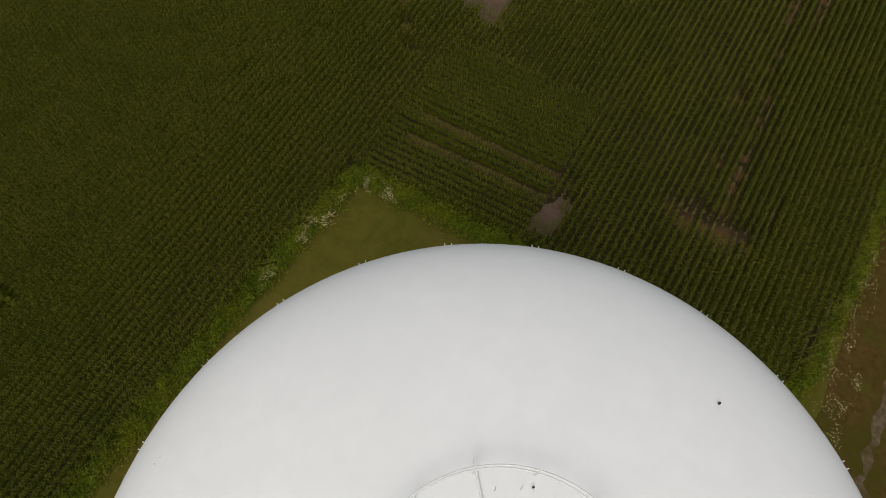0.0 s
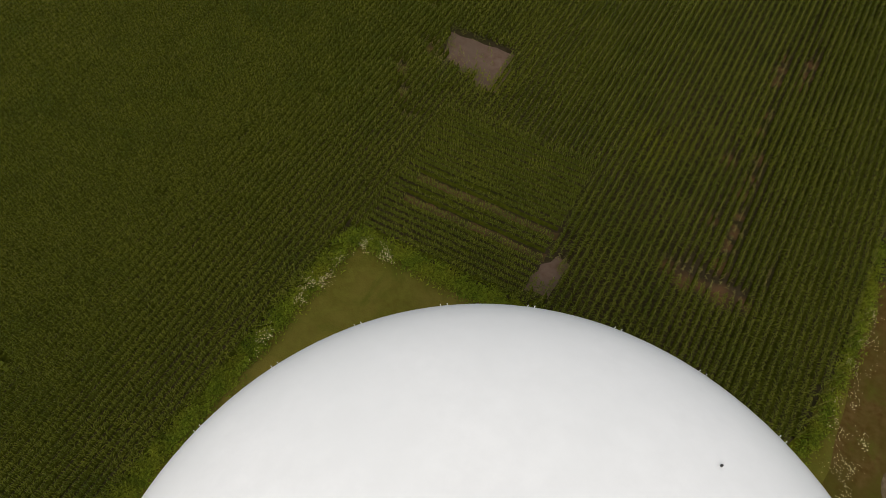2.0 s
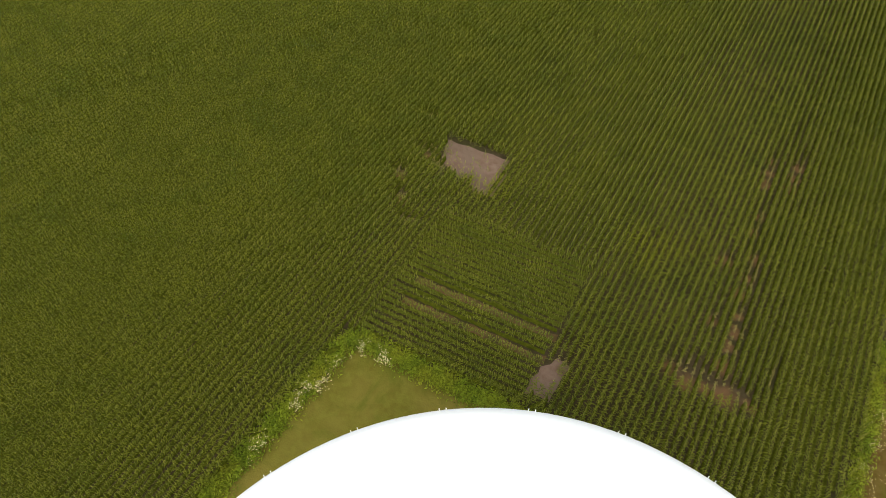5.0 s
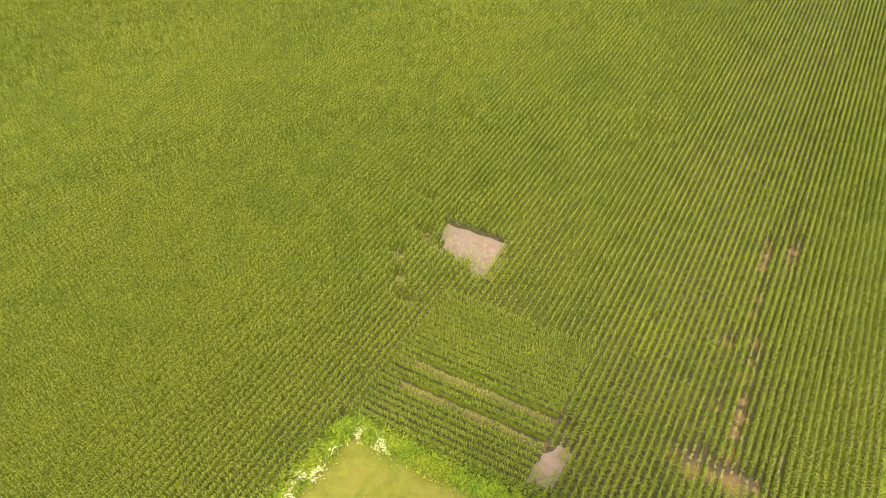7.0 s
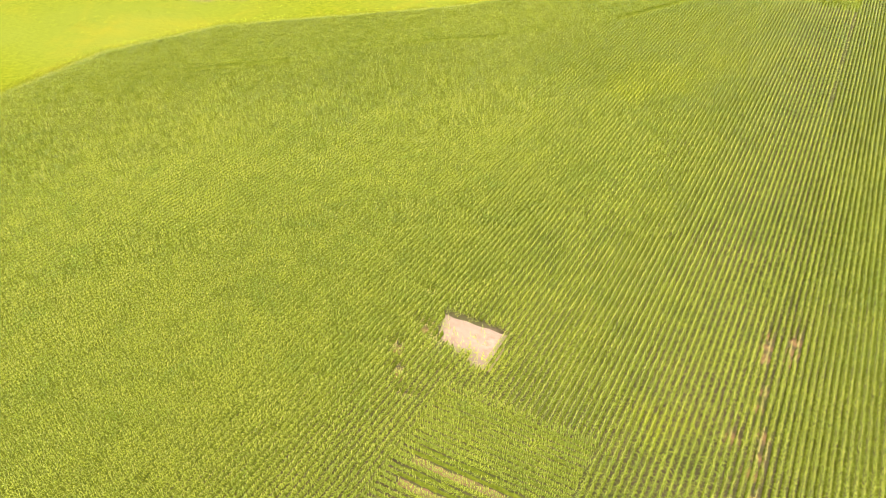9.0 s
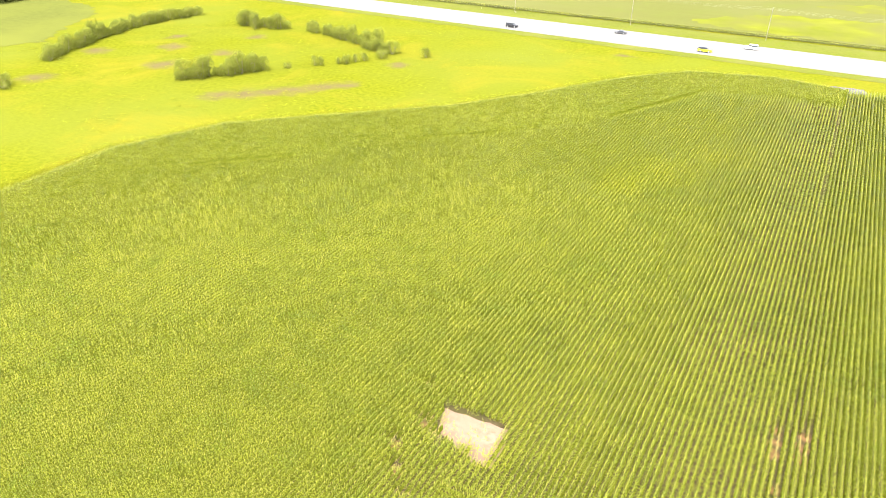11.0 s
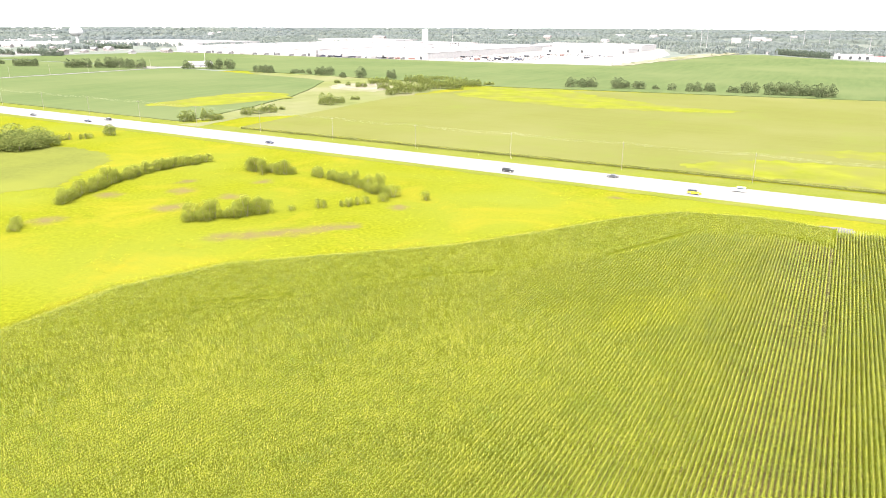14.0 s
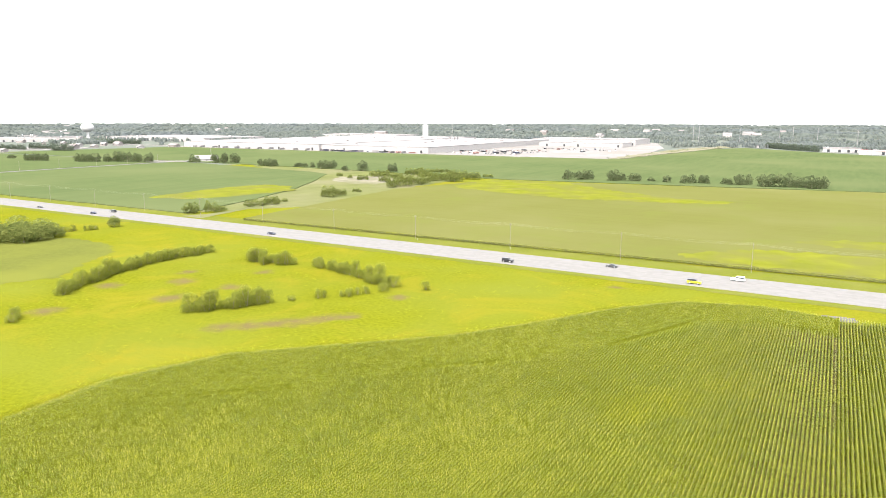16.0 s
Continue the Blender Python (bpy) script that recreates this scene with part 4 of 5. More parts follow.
def make_tree(seed, h=10.0, w=4.5, count=700, size=0.5, leaf=None, label="rounded dark-green tree at the field edge", group="trees at the field edges"):
    g = random.Random(seed)
    root = thing("tree", pose(0, 0, 0), label, "tree", group)
    b = bmesh.new()
    rod(b, (0, 0, -0.2), (0.1, 0, h * 0.45), h * 0.028, h * 0.018, 8)
    lobes = [(0, 0, h * 0.55, w * 0.7, w * 0.7, h * 0.42), (0, 0, h * 0.2, w * 0.85, w * 0.85, h * 0.3)]
    for k in range(6):
        a = k * 1.05 + g.random() * 0.7
        r = w * g.uniform(0.35, 0.68)
        z = h * g.uniform(0.18, 0.6)
        e = (r * math.cos(a), r * math.sin(a), z)
        rod(b, (0.05, 0, h * g.uniform(0.22, 0.42)), e, h * 0.012, h * 0.005, 6)
        lobes.append((e[0], e[1], z, w * g.uniform(0.35, 0.55), w * g.uniform(0.35, 0.55), h * g.uniform(0.2, 0.3)))
    part("trunk", b, M_BARK, root)
    part("crown", crown_mesh("crown", lobes, count, size, leaf or M_TREE, seed), None, root)
    return root


def put_all(protos, places, scales, seed):
    """The first place of each kind takes the model itself, the rest copies."""
    g = random.Random(seed)
    used = set()
    for i, (x, y) in enumerate(places):
        k = g.randrange(len(protos))
        s = g.uniform(*scales)
        m = pose(x, y, 0, 0, 0, g.uniform(0, 360)) @ Matrix.Diagonal((s * g.uniform(0.9, 1.15), s * g.uniform(0.9, 1.15), s * g.uniform(0.85, 1.15), 1))
        if k in used:
            o = copy_thing(protos[k], m)
        else:
            o = protos[k]
            used.add(k)
        o.matrix_basis = m
    for k, p in enumerate(protos):
        if k not in used:
            for o in (*p.children_recursive, p):
                bpy.data.objects.remove(o)


def line_places(pts, gap, jitter, seed):
    g = random.Random(seed)
    out = []
    for a, b in zip(pts, pts[1:]):
        d = math.dist(a, b)
        k = max(1, int(d / gap))
        out += [(a[0] + (b[0] - a[0]) * i / k + g.gauss(0, jitter), a[1] + (b[1] - a[1]) * i / k + g.gauss(0, jitter)) for i in range(k)]
    return out


shrubs = []
shrubs += line_places([(-237, 140), (-251, 172), (-257, 195), (-255, 210), (-253.5, 226)], 2.1, 0.8, 1)
shrubs += line_places([(-225, 220), (-212, 219), (-197, 221)], 1.9, 1.3, 2)
shrubs += line_places([(-190, 223.5), (-168, 220), (-150, 213), (-138, 208)], 2.5, 1.1, 3)
shrubs += line_places([(-180, 147.5), (-172, 159), (-163, 171)], 1.8, 1.1, 4)
shrubs += [(-214, 218.5), (-210, 220), (-217, 221), (-206, 219), (-212, 221)]
put_all([make_shrub(k, h=h, w=w) for k, h, w in ((1, 6.4, 3.2), (2, 5.4, 2.9), (3, 7.2, 3.0), (4, 4.8, 3.1))], shrubs, (0.7, 1.15), 11)

low = [(-154, 183), (-152.6, 184.5), (-148.5, 189), (-147, 191.5), (-145, 194), (-143.4, 197), (-146, 190), (-219, 114.5), (-221, 116), (-217, 113), (-127, 212), (-160, 176), (-140, 203)]
low += line_places([(-372, 228), (-365, 234), (-362, 242)], 2.5, 1, 5)
put_all([make_shrub(6, None, 3.6, 2.8, 600), make_shrub(7, None, 4.4, 2.6, 600)], low, (0.65, 1.0), 16)

big = [(-355, 195), (-356, 204), (-362, 194), (-368, 188), (-374, 184), (-372, 204), (-370, 214), (-382, 196), (-386, 210), (-363, 209), (-358, 212)]
put_all([make_tree(21, 9.8, 7.8, 1400, 0.5, None, "broad leafy green tree at the meadow's edge", "grove at the meadow"), make_tree(22, 8.4, 7.2, 1400, 0.5, None, "broad leafy green tree at the meadow's edge", "grove at the meadow")], big, (0.9, 1.1), 12)
put_all([make_tree(23, 6.5, 3.6, 900, 0.34, None, "small leafy tree beside the highway", "")], [(-362, 251)], (1, 1), 13)

def clumps(rows, protos, deep, seed):
    """Rows of (x0, y0, x1, y1, height): trees side by side between two ends, their bases hidden in brush."""
    g = random.Random(seed)
    used = set()
    for x0, y0, x1, y1, h in rows:
        d = math.dist((x0, y0), (x1, y1))
        k = max(1, round(d / (0.42 * h + 1.5)))
        for i in range(k):
            j = g.randrange(len(protos))
            root, ph, pw = protos[j]
            s = (i + 0.5) / k
            wide = max(0.5, min(1.5, 0.8 * d / k / pw))
            tall = h * g.uniform(0.9, 1.12) / ph
            m = pose(x0 + (x1 - x0) * s + g.gauss(0, deep * 0.3), y0 + (y1 - y0) * s + deep * g.uniform(0, 1), 0, 0, 0, g.uniform(0, 360)) @ Matrix.Diagonal((wide, wide, tall, 1))
            o = copy_thing(root, m) if j in used else root
            used.add(j)
            o.matrix_basis = m
    for j, (root, _, _) in enumerate(protos):
        if j not in used:
            for o in (*root.children_recursive, root):
                bpy.data.objects.remove(o)


def tree_kind(seed, h, w, count, size, *rest):
    return make_tree(seed, h, w, count, size, *rest), h, w


SIDE = [(-374, 311, -366, 316, 7.5), (-366, 322, -360, 326, 7.6), (-364, 330, -360, 333, 4.2), (-364, 355, -359, 358, 5.6), (-366, 366, -359, 369, 4.8), (-364, 374, -354, 380, 7.0), (-365, 395, -362, 396, 2.8), (-360, 434, -350, 440, 9.8), (-358, 450, -350, 455, 5.4), (-361, 479, -357, 482, 3.1),
        (-359, 528, -352, 532, 10.2), (-358, 541, -346, 548, 11.4), (-355, 562, -345, 569, 9.2), (-352, 578, -345, 582, 8.6), (-359, 603, -343, 613, 8.2), (-340, 607, -326, 615, 9.4), (-339, 639, -323, 648, 9.2), (-330, 669, -321, 674, 4.0)]
BACK = [(-429, 577, -420, 582, 5.8), (-438, 613, -420, 624, 7.9), (-399, 571, -389, 578, 6.2), (-411, 612, -400, 618, 6.6), (-427, 665, -408, 676, 7.6), (-408, 666, -398, 672, 8.6), (-416, 701, -398, 712, 5.0), (-374, 668, -361, 677, 7.8), (-480, 606, -474, 610, 4.0), (-450, 588, -446, 590, 4.5), (-395, 640, -380, 650, 7.0), (-372, 640, -356, 648, 7.5)]
clumps(SIDE + BACK, [tree_kind(31, 9.5, 5.2, 800, 0.5), tree_kind(32, 11.0, 6.0, 900, 0.55), tree_kind(33, 7.5, 5.4, 700, 0.5)], 1.5, 14)
WEST = [(-1131, 608, -1119, 615, 7.0), (-1050, 588, -1019, 607, 11.6), (-959, 611, -929, 630, 13.8), (-924, 633, -909, 642, 14.6), (-909, 642, -891, 653, 15.4), (-877, 646, -854, 660, 13.7), (-800, 678, -787, 686, 11.9), (-774, 694, -758, 704, 12.8), (-758, 704, -739, 716, 14.4),
        (-673, 685, -664, 690, 9.8), (-656, 682, -643, 690, 10.4), (-617, 693, -605, 701, 6.0), (-593, 695, -588, 698, 7.3), (-572, 684, -550, 697, 10.7), (-522, 668, -514, 673, 7.5), (-503, 680, -494, 685, 13.0), (-463, 683, -455, 688, 10.7)]
EAST = [(-246, 689, -240, 693, 12.0), (-236, 695, -219, 705, 10.5), (-203, 699, -192, 705, 11.1), (-191, 706, -185, 709, 8.3), (-182, 704, -172, 710, 9.6), (-165, 714, -161, 716, 4.8), (-150, 709, -144, 712, 8.1), (-130, 707, -119, 713, 9.3),
        (-117, 715, -108, 719, 8.7), (-94, 715, -86, 719, 6.5), (-83, 714, -69, 723, 11.6), (-61, 708, -48, 716, 13.9), (-48, 710, -34, 718, 13.2), (-31, 714, -19, 721, 10.6), (-20, 708, -5, 717, 12.2)]
TOWN = [(-140, 1725, -85, 1625, 13), (-85, 1620, -32, 1560, 13), (-1330, 800, -1290, 820, 11), (-1480, 780, -1420, 800, 11), (-1450, 826, -1370, 876, 12), (-1640, 1100, -1500, 1130, 12)]
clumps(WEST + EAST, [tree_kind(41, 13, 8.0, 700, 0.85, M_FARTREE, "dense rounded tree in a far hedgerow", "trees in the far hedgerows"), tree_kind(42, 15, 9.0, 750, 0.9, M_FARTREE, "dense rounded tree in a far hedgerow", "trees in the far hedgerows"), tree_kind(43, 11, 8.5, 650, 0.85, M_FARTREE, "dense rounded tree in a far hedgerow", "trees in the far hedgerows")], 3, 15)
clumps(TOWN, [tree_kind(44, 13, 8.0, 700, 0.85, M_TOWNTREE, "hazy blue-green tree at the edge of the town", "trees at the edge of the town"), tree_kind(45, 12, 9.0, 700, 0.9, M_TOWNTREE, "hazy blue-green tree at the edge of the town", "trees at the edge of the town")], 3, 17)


# ---- utility poles ----
def utility_pole():
    root = thing("utility_pole", pose(0, 0, 0), "weathered wooden utility pole beside the highway", "utility pole", "poles along the highway")
    part("pole", rod(bmesh.new(), (0, 0, -0.3), (0, 0, 12.5), 0.13, 0.09, 10), M_POLE, root)
    part("crossarm", boxed(-0.07, -1.2, 11.6, 0.07, 1.2, 11.78, bevel=0.02), M_POLE, root)
    for y in (-1.1, 0.0, 1.1):
        z = 11.78 if y else 12.45
        part("insulator", rod(bmesh.new(), (0, y, z), (0, y, z + 0.25), 0.06, 0.045, 8), M_POLE, root)
    return root


first = utility_pole()
pole_x = [28.1 - 54.3 * k for k in range(0, 15)]
pole_at = [(x, 299.0 + 5.0 + 0.012 * (-x) * 0.3) for x in pole_x]
for i, (x, y) in enumerate(pole_at):
    if i == 0:
        first.matrix_basis = pose(x, y, 0)
    else:
        copy_thing(first, pose(x, y, 0))


def wires():
    bm = bmesh.new()
    for (x0, y0), (x1, y1) in zip(pole_at, pole_at[1:]):
        for dy, zz in ((0.0, 12.68), (-1.1, 12.0), (1.1, 12.0)):
            prev = None
            for k in range(9):
                s = k / 8
                p = (x0 + (x1 - x0) * s, y0 + (y1 - y0) * s + dy, zz - 3.6 * s * (1 - s))
                if prev:
                    rod(bm, prev, p, 0.012, None, 4)
                prev = p
    me = bpy.data.meshes.new("power_line")
    bm.to_mesh(me)
    bm.free()
    me.materials.append(M_WIRE)
    tagged(new("power_line", me), "thin sagging power lines strung between the poles", "power line")


wires()
lane_pole = thing("lane_pole", pose(-848, 470, 0), "grey wooden pole beside the farm lane", "utility pole", "poles along the farm lane")
part("pole", rod(bmesh.new(), (0, 0, -0.3), (0, 0, 12), 0.2, 0.13, 8), M_POLE, lane_pole)
part("crossarm", boxed(-1.1, -0.06, 11.2, 1.1, 0.06, 11.38, bevel=0.02), M_POLE, lane_pole)
for y in (519, 570, 616, 665, 420):
    copy_thing(lane_pole, pose(-848, y, 0))


# ---- cars on the highway ----
def wheel(parent, x, y, r):
    t = part("tyre", lathe([(r * 0.55, -0.11), (r * 0.9, -0.12), (r, -0.08), (r, 0.08), (r * 0.9, 0.12), (r * 0.55, 0.11)], 20), M_DARK, parent)
    t.matrix_basis = pose(x, y, r, 90, 0, 0)
    part("rim", lathe([(0.0, -0.08), (r * 0.56, -0.09), (r * 0.56, 0.09), (0.0, 0.08)], 16), M_STEEL, t)


def shell(profile, half, top_in, cut):
    """A car body from a side outline (x, z): sides lean in above the belt."""
    bm = bmesh.new()
    def ring(s):
        return [bm.verts.new((x, s * (half - (top_in if z > cut else 0.0)), z)) for x, z in profile]
    a, b = ring(-1), ring(1)
    k = len(profile)
    for i in range(k):
        bm.faces.new((a[i], a[(i + 1) % k], b[(i + 1) % k], b[i]))
    bm.faces.new(a[::-1])
    bm.faces.new(b)
    bmesh.ops.recalc_face_normals(bm, faces=bm.faces[:])
    bmesh.ops.bevel(bm, geom=bm.edges[:], offset=0.05, segments=2, affect="EDGES")
    return bm


def car(colour, style, label):
    """A parked-still road car that faces +x."""
    root = thing("car", pose(0, 0, 0), label, "car", "cars on the highway")
    paint = M_PAINT[colour]
    if style == "sedan":
        L, r = 2.35, 0.33
        body = [(-L, 0.35), (L, 0.35), (L, 0.62), (L - 0.3, 0.78), (0.95, 0.92), (-1.5, 0.95), (-L, 0.88)]
        cab = [(-1.55, 0.9), (1.0, 0.88), (0.3, 1.38), (-0.85, 1.42)]
        roof = (-0.85, 0.3, 1.40, 1.45)
    else:
        L, r = 2.5, 0.4
        body = [(-L, 0.42), (L, 0.42), (L, 0.95), (L - 0.15, 1.08), (1.0, 1.15), (-L, 1.15)]
        cab = [(-L + 0.05, 1.1), (1.05, 1.1), (0.65, 1.78), (-L + 0.2, 1.8)]
        roof = (-L + 0.2, 0.62, 1.77, 1.84)
    part("body", shell(body, 0.92, 0.03, 0.8), paint, root)
    part("cabin_glass", shell(cab, 0.84, 0.12, 1.2), M_GLASS, root)
    part("roof", boxed(roof[0], -0.72, roof[2], roof[1], 0.72, roof[3], bevel=0.03), M_PAINT["black"] if colour == "yellow" else paint, root)
    for sx in (-1, 1):
        for sy in (-1, 1):
            wheel(root, sx * L * 0.6, sy * 0.84, r)
            if sx > 0:
                part("headlight", boxed(L - 0.08, sy * 0.72 - 0.17, 0.62, L + 0.02, sy * 0.72 + 0.17, 0.76, bevel=0.02), M_GLASS, root)
            else:
                part("tail_light", boxed(-L - 0.02, sy * 0.76 - 0.12, 0.66, -L + 0.06, sy * 0.76 + 0.12, 0.86, bevel=0.02), M_PAINT["red"], root)
    if colour == "yellow":
        sp = part("spare_wheel", lathe([(0.0, -0.12), (0.4, -0.12), (0.4, 0.12), (0.0, 0.12)], 20), M_DARK, root)
        sp.matrix_basis = pose(-L - 0.13, 0, 0.95, 0, 90, 0)
    return root


CARS = [("yellow", "suv", -43, 271.6, 0, "bright yellow boxy off-road car with a black top"), ("black", "suv", -122, 273.4, 0, "black sport utility car on the highway"),
        ("grey", "sedan", -485, 280, 0, "dark grey sedan on the highway"), ("grey", "suv", -419, 290.5, 180, "dark grey tall car on the highway"), ("blue", "sedan", -424, 279.4, 0, "dark blue sedan on the highway"),
        ("blue", "sedan", -264, 276.4, 0, "dark blue sedan on the highway"), ("grey", "sedan", -79, 285.6, 180, "silver-grey sedan on the highway"), ("white", "suv", -29, 285, 180, "white sport utility car on the highway")]
for colour, style, x, y, rz, label in CARS:
    car(colour, style, label).matrix_basis = pose(x, y, 0.16, 0, 0, rz)


# ---- factory and town in the distance ----
def hall(x0, y0, x1, y1, h, doors, units, label, name="factory_hall", category="factory", roof=None, wall=None, seed=1):
    g = random.Random(seed)
    root = thing(name, pose(x0, y0, 0), label, category)
    w, d = x1 - x0, y1 - y0
    for nm, b in (("wall", (0, 0, 0, w, 0.4, h)), ("wall", (0, d - 0.4, 0, w, d, h)), ("wall", (0, 0.4, 0, 0.4, d - 0.4, h)), ("wall", (w - 0.4, 0.4, 0, w, d - 0.4, h))):
        part(nm, boxed(*b), wall or M_WALLW, root)
    r = part("roof", boxed(-0.3, -0.3, h, w + 0.3, d + 0.3, h + 0.6, bevel=0.1), roof or M_ROOFW, root)
    for k in range(doors):
        x = w * (k + 0.3 + 0.5 * g.random()) / doors
        part("dock_door", boxed(x, -0.25, 0.3, x + 4.5, -0.02, 5.5, bevel=0.05), M_GLASS if g.random() < 0.6 else M_STEEL, root)
    for k in range(units):
        x, y = g.uniform(0.05, 0.95) * w, g.uniform(0.05, 0.95) * d
        s = g.uniform(1.5, 4)
        part("roof_unit", boxed(x, y, h + 0.6, x + s * 2, y + s, h + 0.6 + g.uniform(1.2, 2.6), bevel=0.1), M_STEEL if g.random() < 0.5 else M_ROOFW, r)
    return root


hall(-1290, 1085, -900, 1780, 12, 6, 26, "vast white flat-roofed factory hall with dark dock doors", seed=1)
hall(-899, 1092, -650, 1700, 11, 6, 22, "white flat-roofed factory hall behind a truck yard", seed=2)
hall(-700, 1710, -430, 1860, 13, 6, 8, "long white warehouse at the far side of the lot", "warehouse", "warehouse", seed=3)
hall(-620, 1560, -420, 1640, 9, 5, 6, "pale low warehouse beside the parking lot", "warehouse", "warehouse", seed=4)
hall(-1900, 1330, -1500, 1560, 10, 4, 8, "long pale industrial building near the town", "warehouse", "warehouse", seed=5)
hall(-1560, 1900, -1250, 2040, 11, 4, 8, "pale warehouse behind the factory", "warehouse", "warehouse", seed=6)
long_hall = hall(0, 0, 262, 90, 11, 12, 10, "long pinkish-white distribution hall at the edge of the town", "warehouse", "warehouse", seed=10)
long_hall.matrix_basis = pose(-1976, 970, 0, 0, 0, 52)
for k, (x, y, w, d) in enumerate(((-2733, 1615, 90, 40), (-3500, 2170, 80, 40), (-1980, 1330, 60, 30), (-1930, 1400, 50, 26), (-1790, 1250, 44, 24), (-2500, 1500, 70, 30), (-2250, 1250, 60, 30))):
    b = hall(0, 0, w, d, 8 + float(rise(np.array(x), np.array(y))), 3, 3, "pale flat-roofed building among the trees of the town", "town_building", "building", seed=60 + k)
    b.matrix_basis = pose(x, y, 0, 0, 0, 52)
hall(-25, 1560, 40, 1600, 8, 4, 3, "long cream-coloured farm shed at the field's end", "shed", "shed", seed=7)
hall(35, 1480, 80, 1515, 7, 3, 2, "low farm shed with a faded red metal roof", "shed", "shed", roof=M_RED, seed=8)
hall(-160, 1722, -140, 1734, 4, 2, 1, "small white shed beside the woods", "shed", "shed", seed=9)


def house(x, y, w, d, h, rz, label, near=True):
    root = thing("house", pose(x, y, 0, 0, 0, rz), label, "house")
    part("wall", boxed(-w / 2, -d / 2, 0, w / 2, d / 2, h), M_WALLW if near else M_TOWNWALL, root)
    bm = bmesh.new()
    e = 0.6
    v = [bm.verts.new(p) for p in ((-w / 2 - e, -d / 2 - e, h), (w / 2 + e, -d / 2 - e, h), (w / 2 + e, d / 2 + e, h), (-w / 2 - e, d / 2 + e, h), (-w / 2 - e, 0, h + d * 0.3), (w / 2 + e, 0, h + d * 0.3))]
    for q in ((0, 1, 5, 4), (2, 3, 4, 5), (0, 4, 3), (1, 2, 5), (0, 3, 2, 1)):
        bm.faces.new([v[i] for i in q])
    part("roof", bm, M_ROOFW if near else M_TOWNROOF, root)
    for k in range(3):
        xx = -w / 2 + w * (k + 0.5) / 3
        part("window", boxed(xx - 0.7, -d / 2 - 0.06, h * 0.35, xx + 0.7, -d / 2 + 0.05, h * 0.75, bevel=0.02), M_GLASS, root)
    return root


house(-812, 722, 32, 17, 3.8, 48, "broad white farm building with a pale pitched roof")
yard_mast = thing("yard_mast", pose(-822, 740, 0), "thin white mast behind the farm building", "mast")
part("pole", rod(bmesh.new(), (0, 0, -0.3), (0, 0, 24), 0.35, 0.2, 8), M_WALLW, yard_mast)
part("cap", lathe([(0.25, 23.8), (0.4, 24.0), (0.4, 24.4), (0, 24.6)], 10), M_STEEL, yard_mast)
g = random.Random(5)
for k in range(46):
    a = radians(g.uniform(-66, -45))
    r = g.uniform(1480, 2400)
    house(r * math.sin(a), r * math.cos(a), g.uniform(10, 30), g.uniform(8, 14), g.uniform(3.5, 6), g.uniform(-30, 30), "pale building among the trees of the town", k % 4 == 0)
for k in range(16):
    a = radians(g.uniform(-48, 2))
    r = g.uniform(2300, 3900)
    house(r * math.sin(a), r * math.cos(a), g.uniform(20, 50), g.uniform(12, 22), g.uniform(12, 17), g.uniform(-30, 30), "pale building standing above the far woods", k % 2 == 0)


def standpipe(x, y, r, h, label):
    root = thing("water_standpipe", pose(x, y, 0), label, "water tower")
    part("shaft", lathe([(r, 0.0), (r, h - 2.0), (r * 0.8, h - 0.6), (0.0, h)], 32), M_TANKW, root)
    for k in range(10):
        a = k * 2 * math.pi / 10
        part("flute", rod(bmesh.new(), (r * math.cos(a), r * math.sin(a), 0), (r * math.cos(a), r * math.sin(a), h - 2.2), 0.5, 0.5, 8), M_TANKW, root)


standpipe(-1107, 1843, 8.0, 46, "tall white fluted water standpipe behind the factory")
far_tower = thing("far_water_tower", pose(-1751, 1159, 0), "white spheroid water tower above the town", "water tower")
part("tank", lathe([(3.2, 26), (11, 29), (16, 35), (16.5, 40), (14, 45), (9, 49), (5, 51), (4, 57), (2.5, 61), (0.0, 62)], 40), M_TANKW, far_tower)
part("pedestal", lathe([(6, 0), (3.6, 5), (3.2, 26)], 32), M_TANKW, far_tower)


def mast(x, y, h, z0=0.0, arms=True, label="tall pale steel power pylon beyond the fields"):
    root = thing("pylon", pose(x, y, z0), label, "pylon", "pylons beyond the fields")
    part("pole", rod(bmesh.new(), (0, 0, 0), (0, 0, h), h * 0.016, h * 0.009, 8), M_PYLON, root)
    if arms:
        for k in range(3):
            part("crossarm", boxed(-h * 0.06, -0.2, h * (0.97 - 0.1 * k) - 0.3, h * 0.06, 0.2, h * (0.97 - 0.1 * k), bevel=0.05), M_PYLON, root)


for x, y, h in ((-357, 2057, 50), (-343, 2066, 46), (-221, 1934, 42), (35, 1706, 42), (-120, 2337, 46), (-150, 2250, 40), (-50, 2150, 40)):
    mast(x, y, h)
mast(-795, 1446, 43, 11.6, False, "tall white stack mast on the factory roof")
for dx, dy in ((-8, 4), (6, 2), (12, 6), (-3, -5), (3, 8)):
    st = thing("roof_stack", pose(-795 + dx, 1446 + dy, 11.6), "short pale exhaust stack on the factory roof", "stack", "stacks on the factory roof")
    part("stack", lathe([(1.2, 0), (1.1, 8), (1.4, 8.2), (1.4, 9), (0, 9)], 14), M_ROOFW, st)
    part("collar", lathe([(1.3, 3.0), (1.5, 3.0), (1.5, 3.4), (1.3, 3.4)], 14), M_STEEL, st)


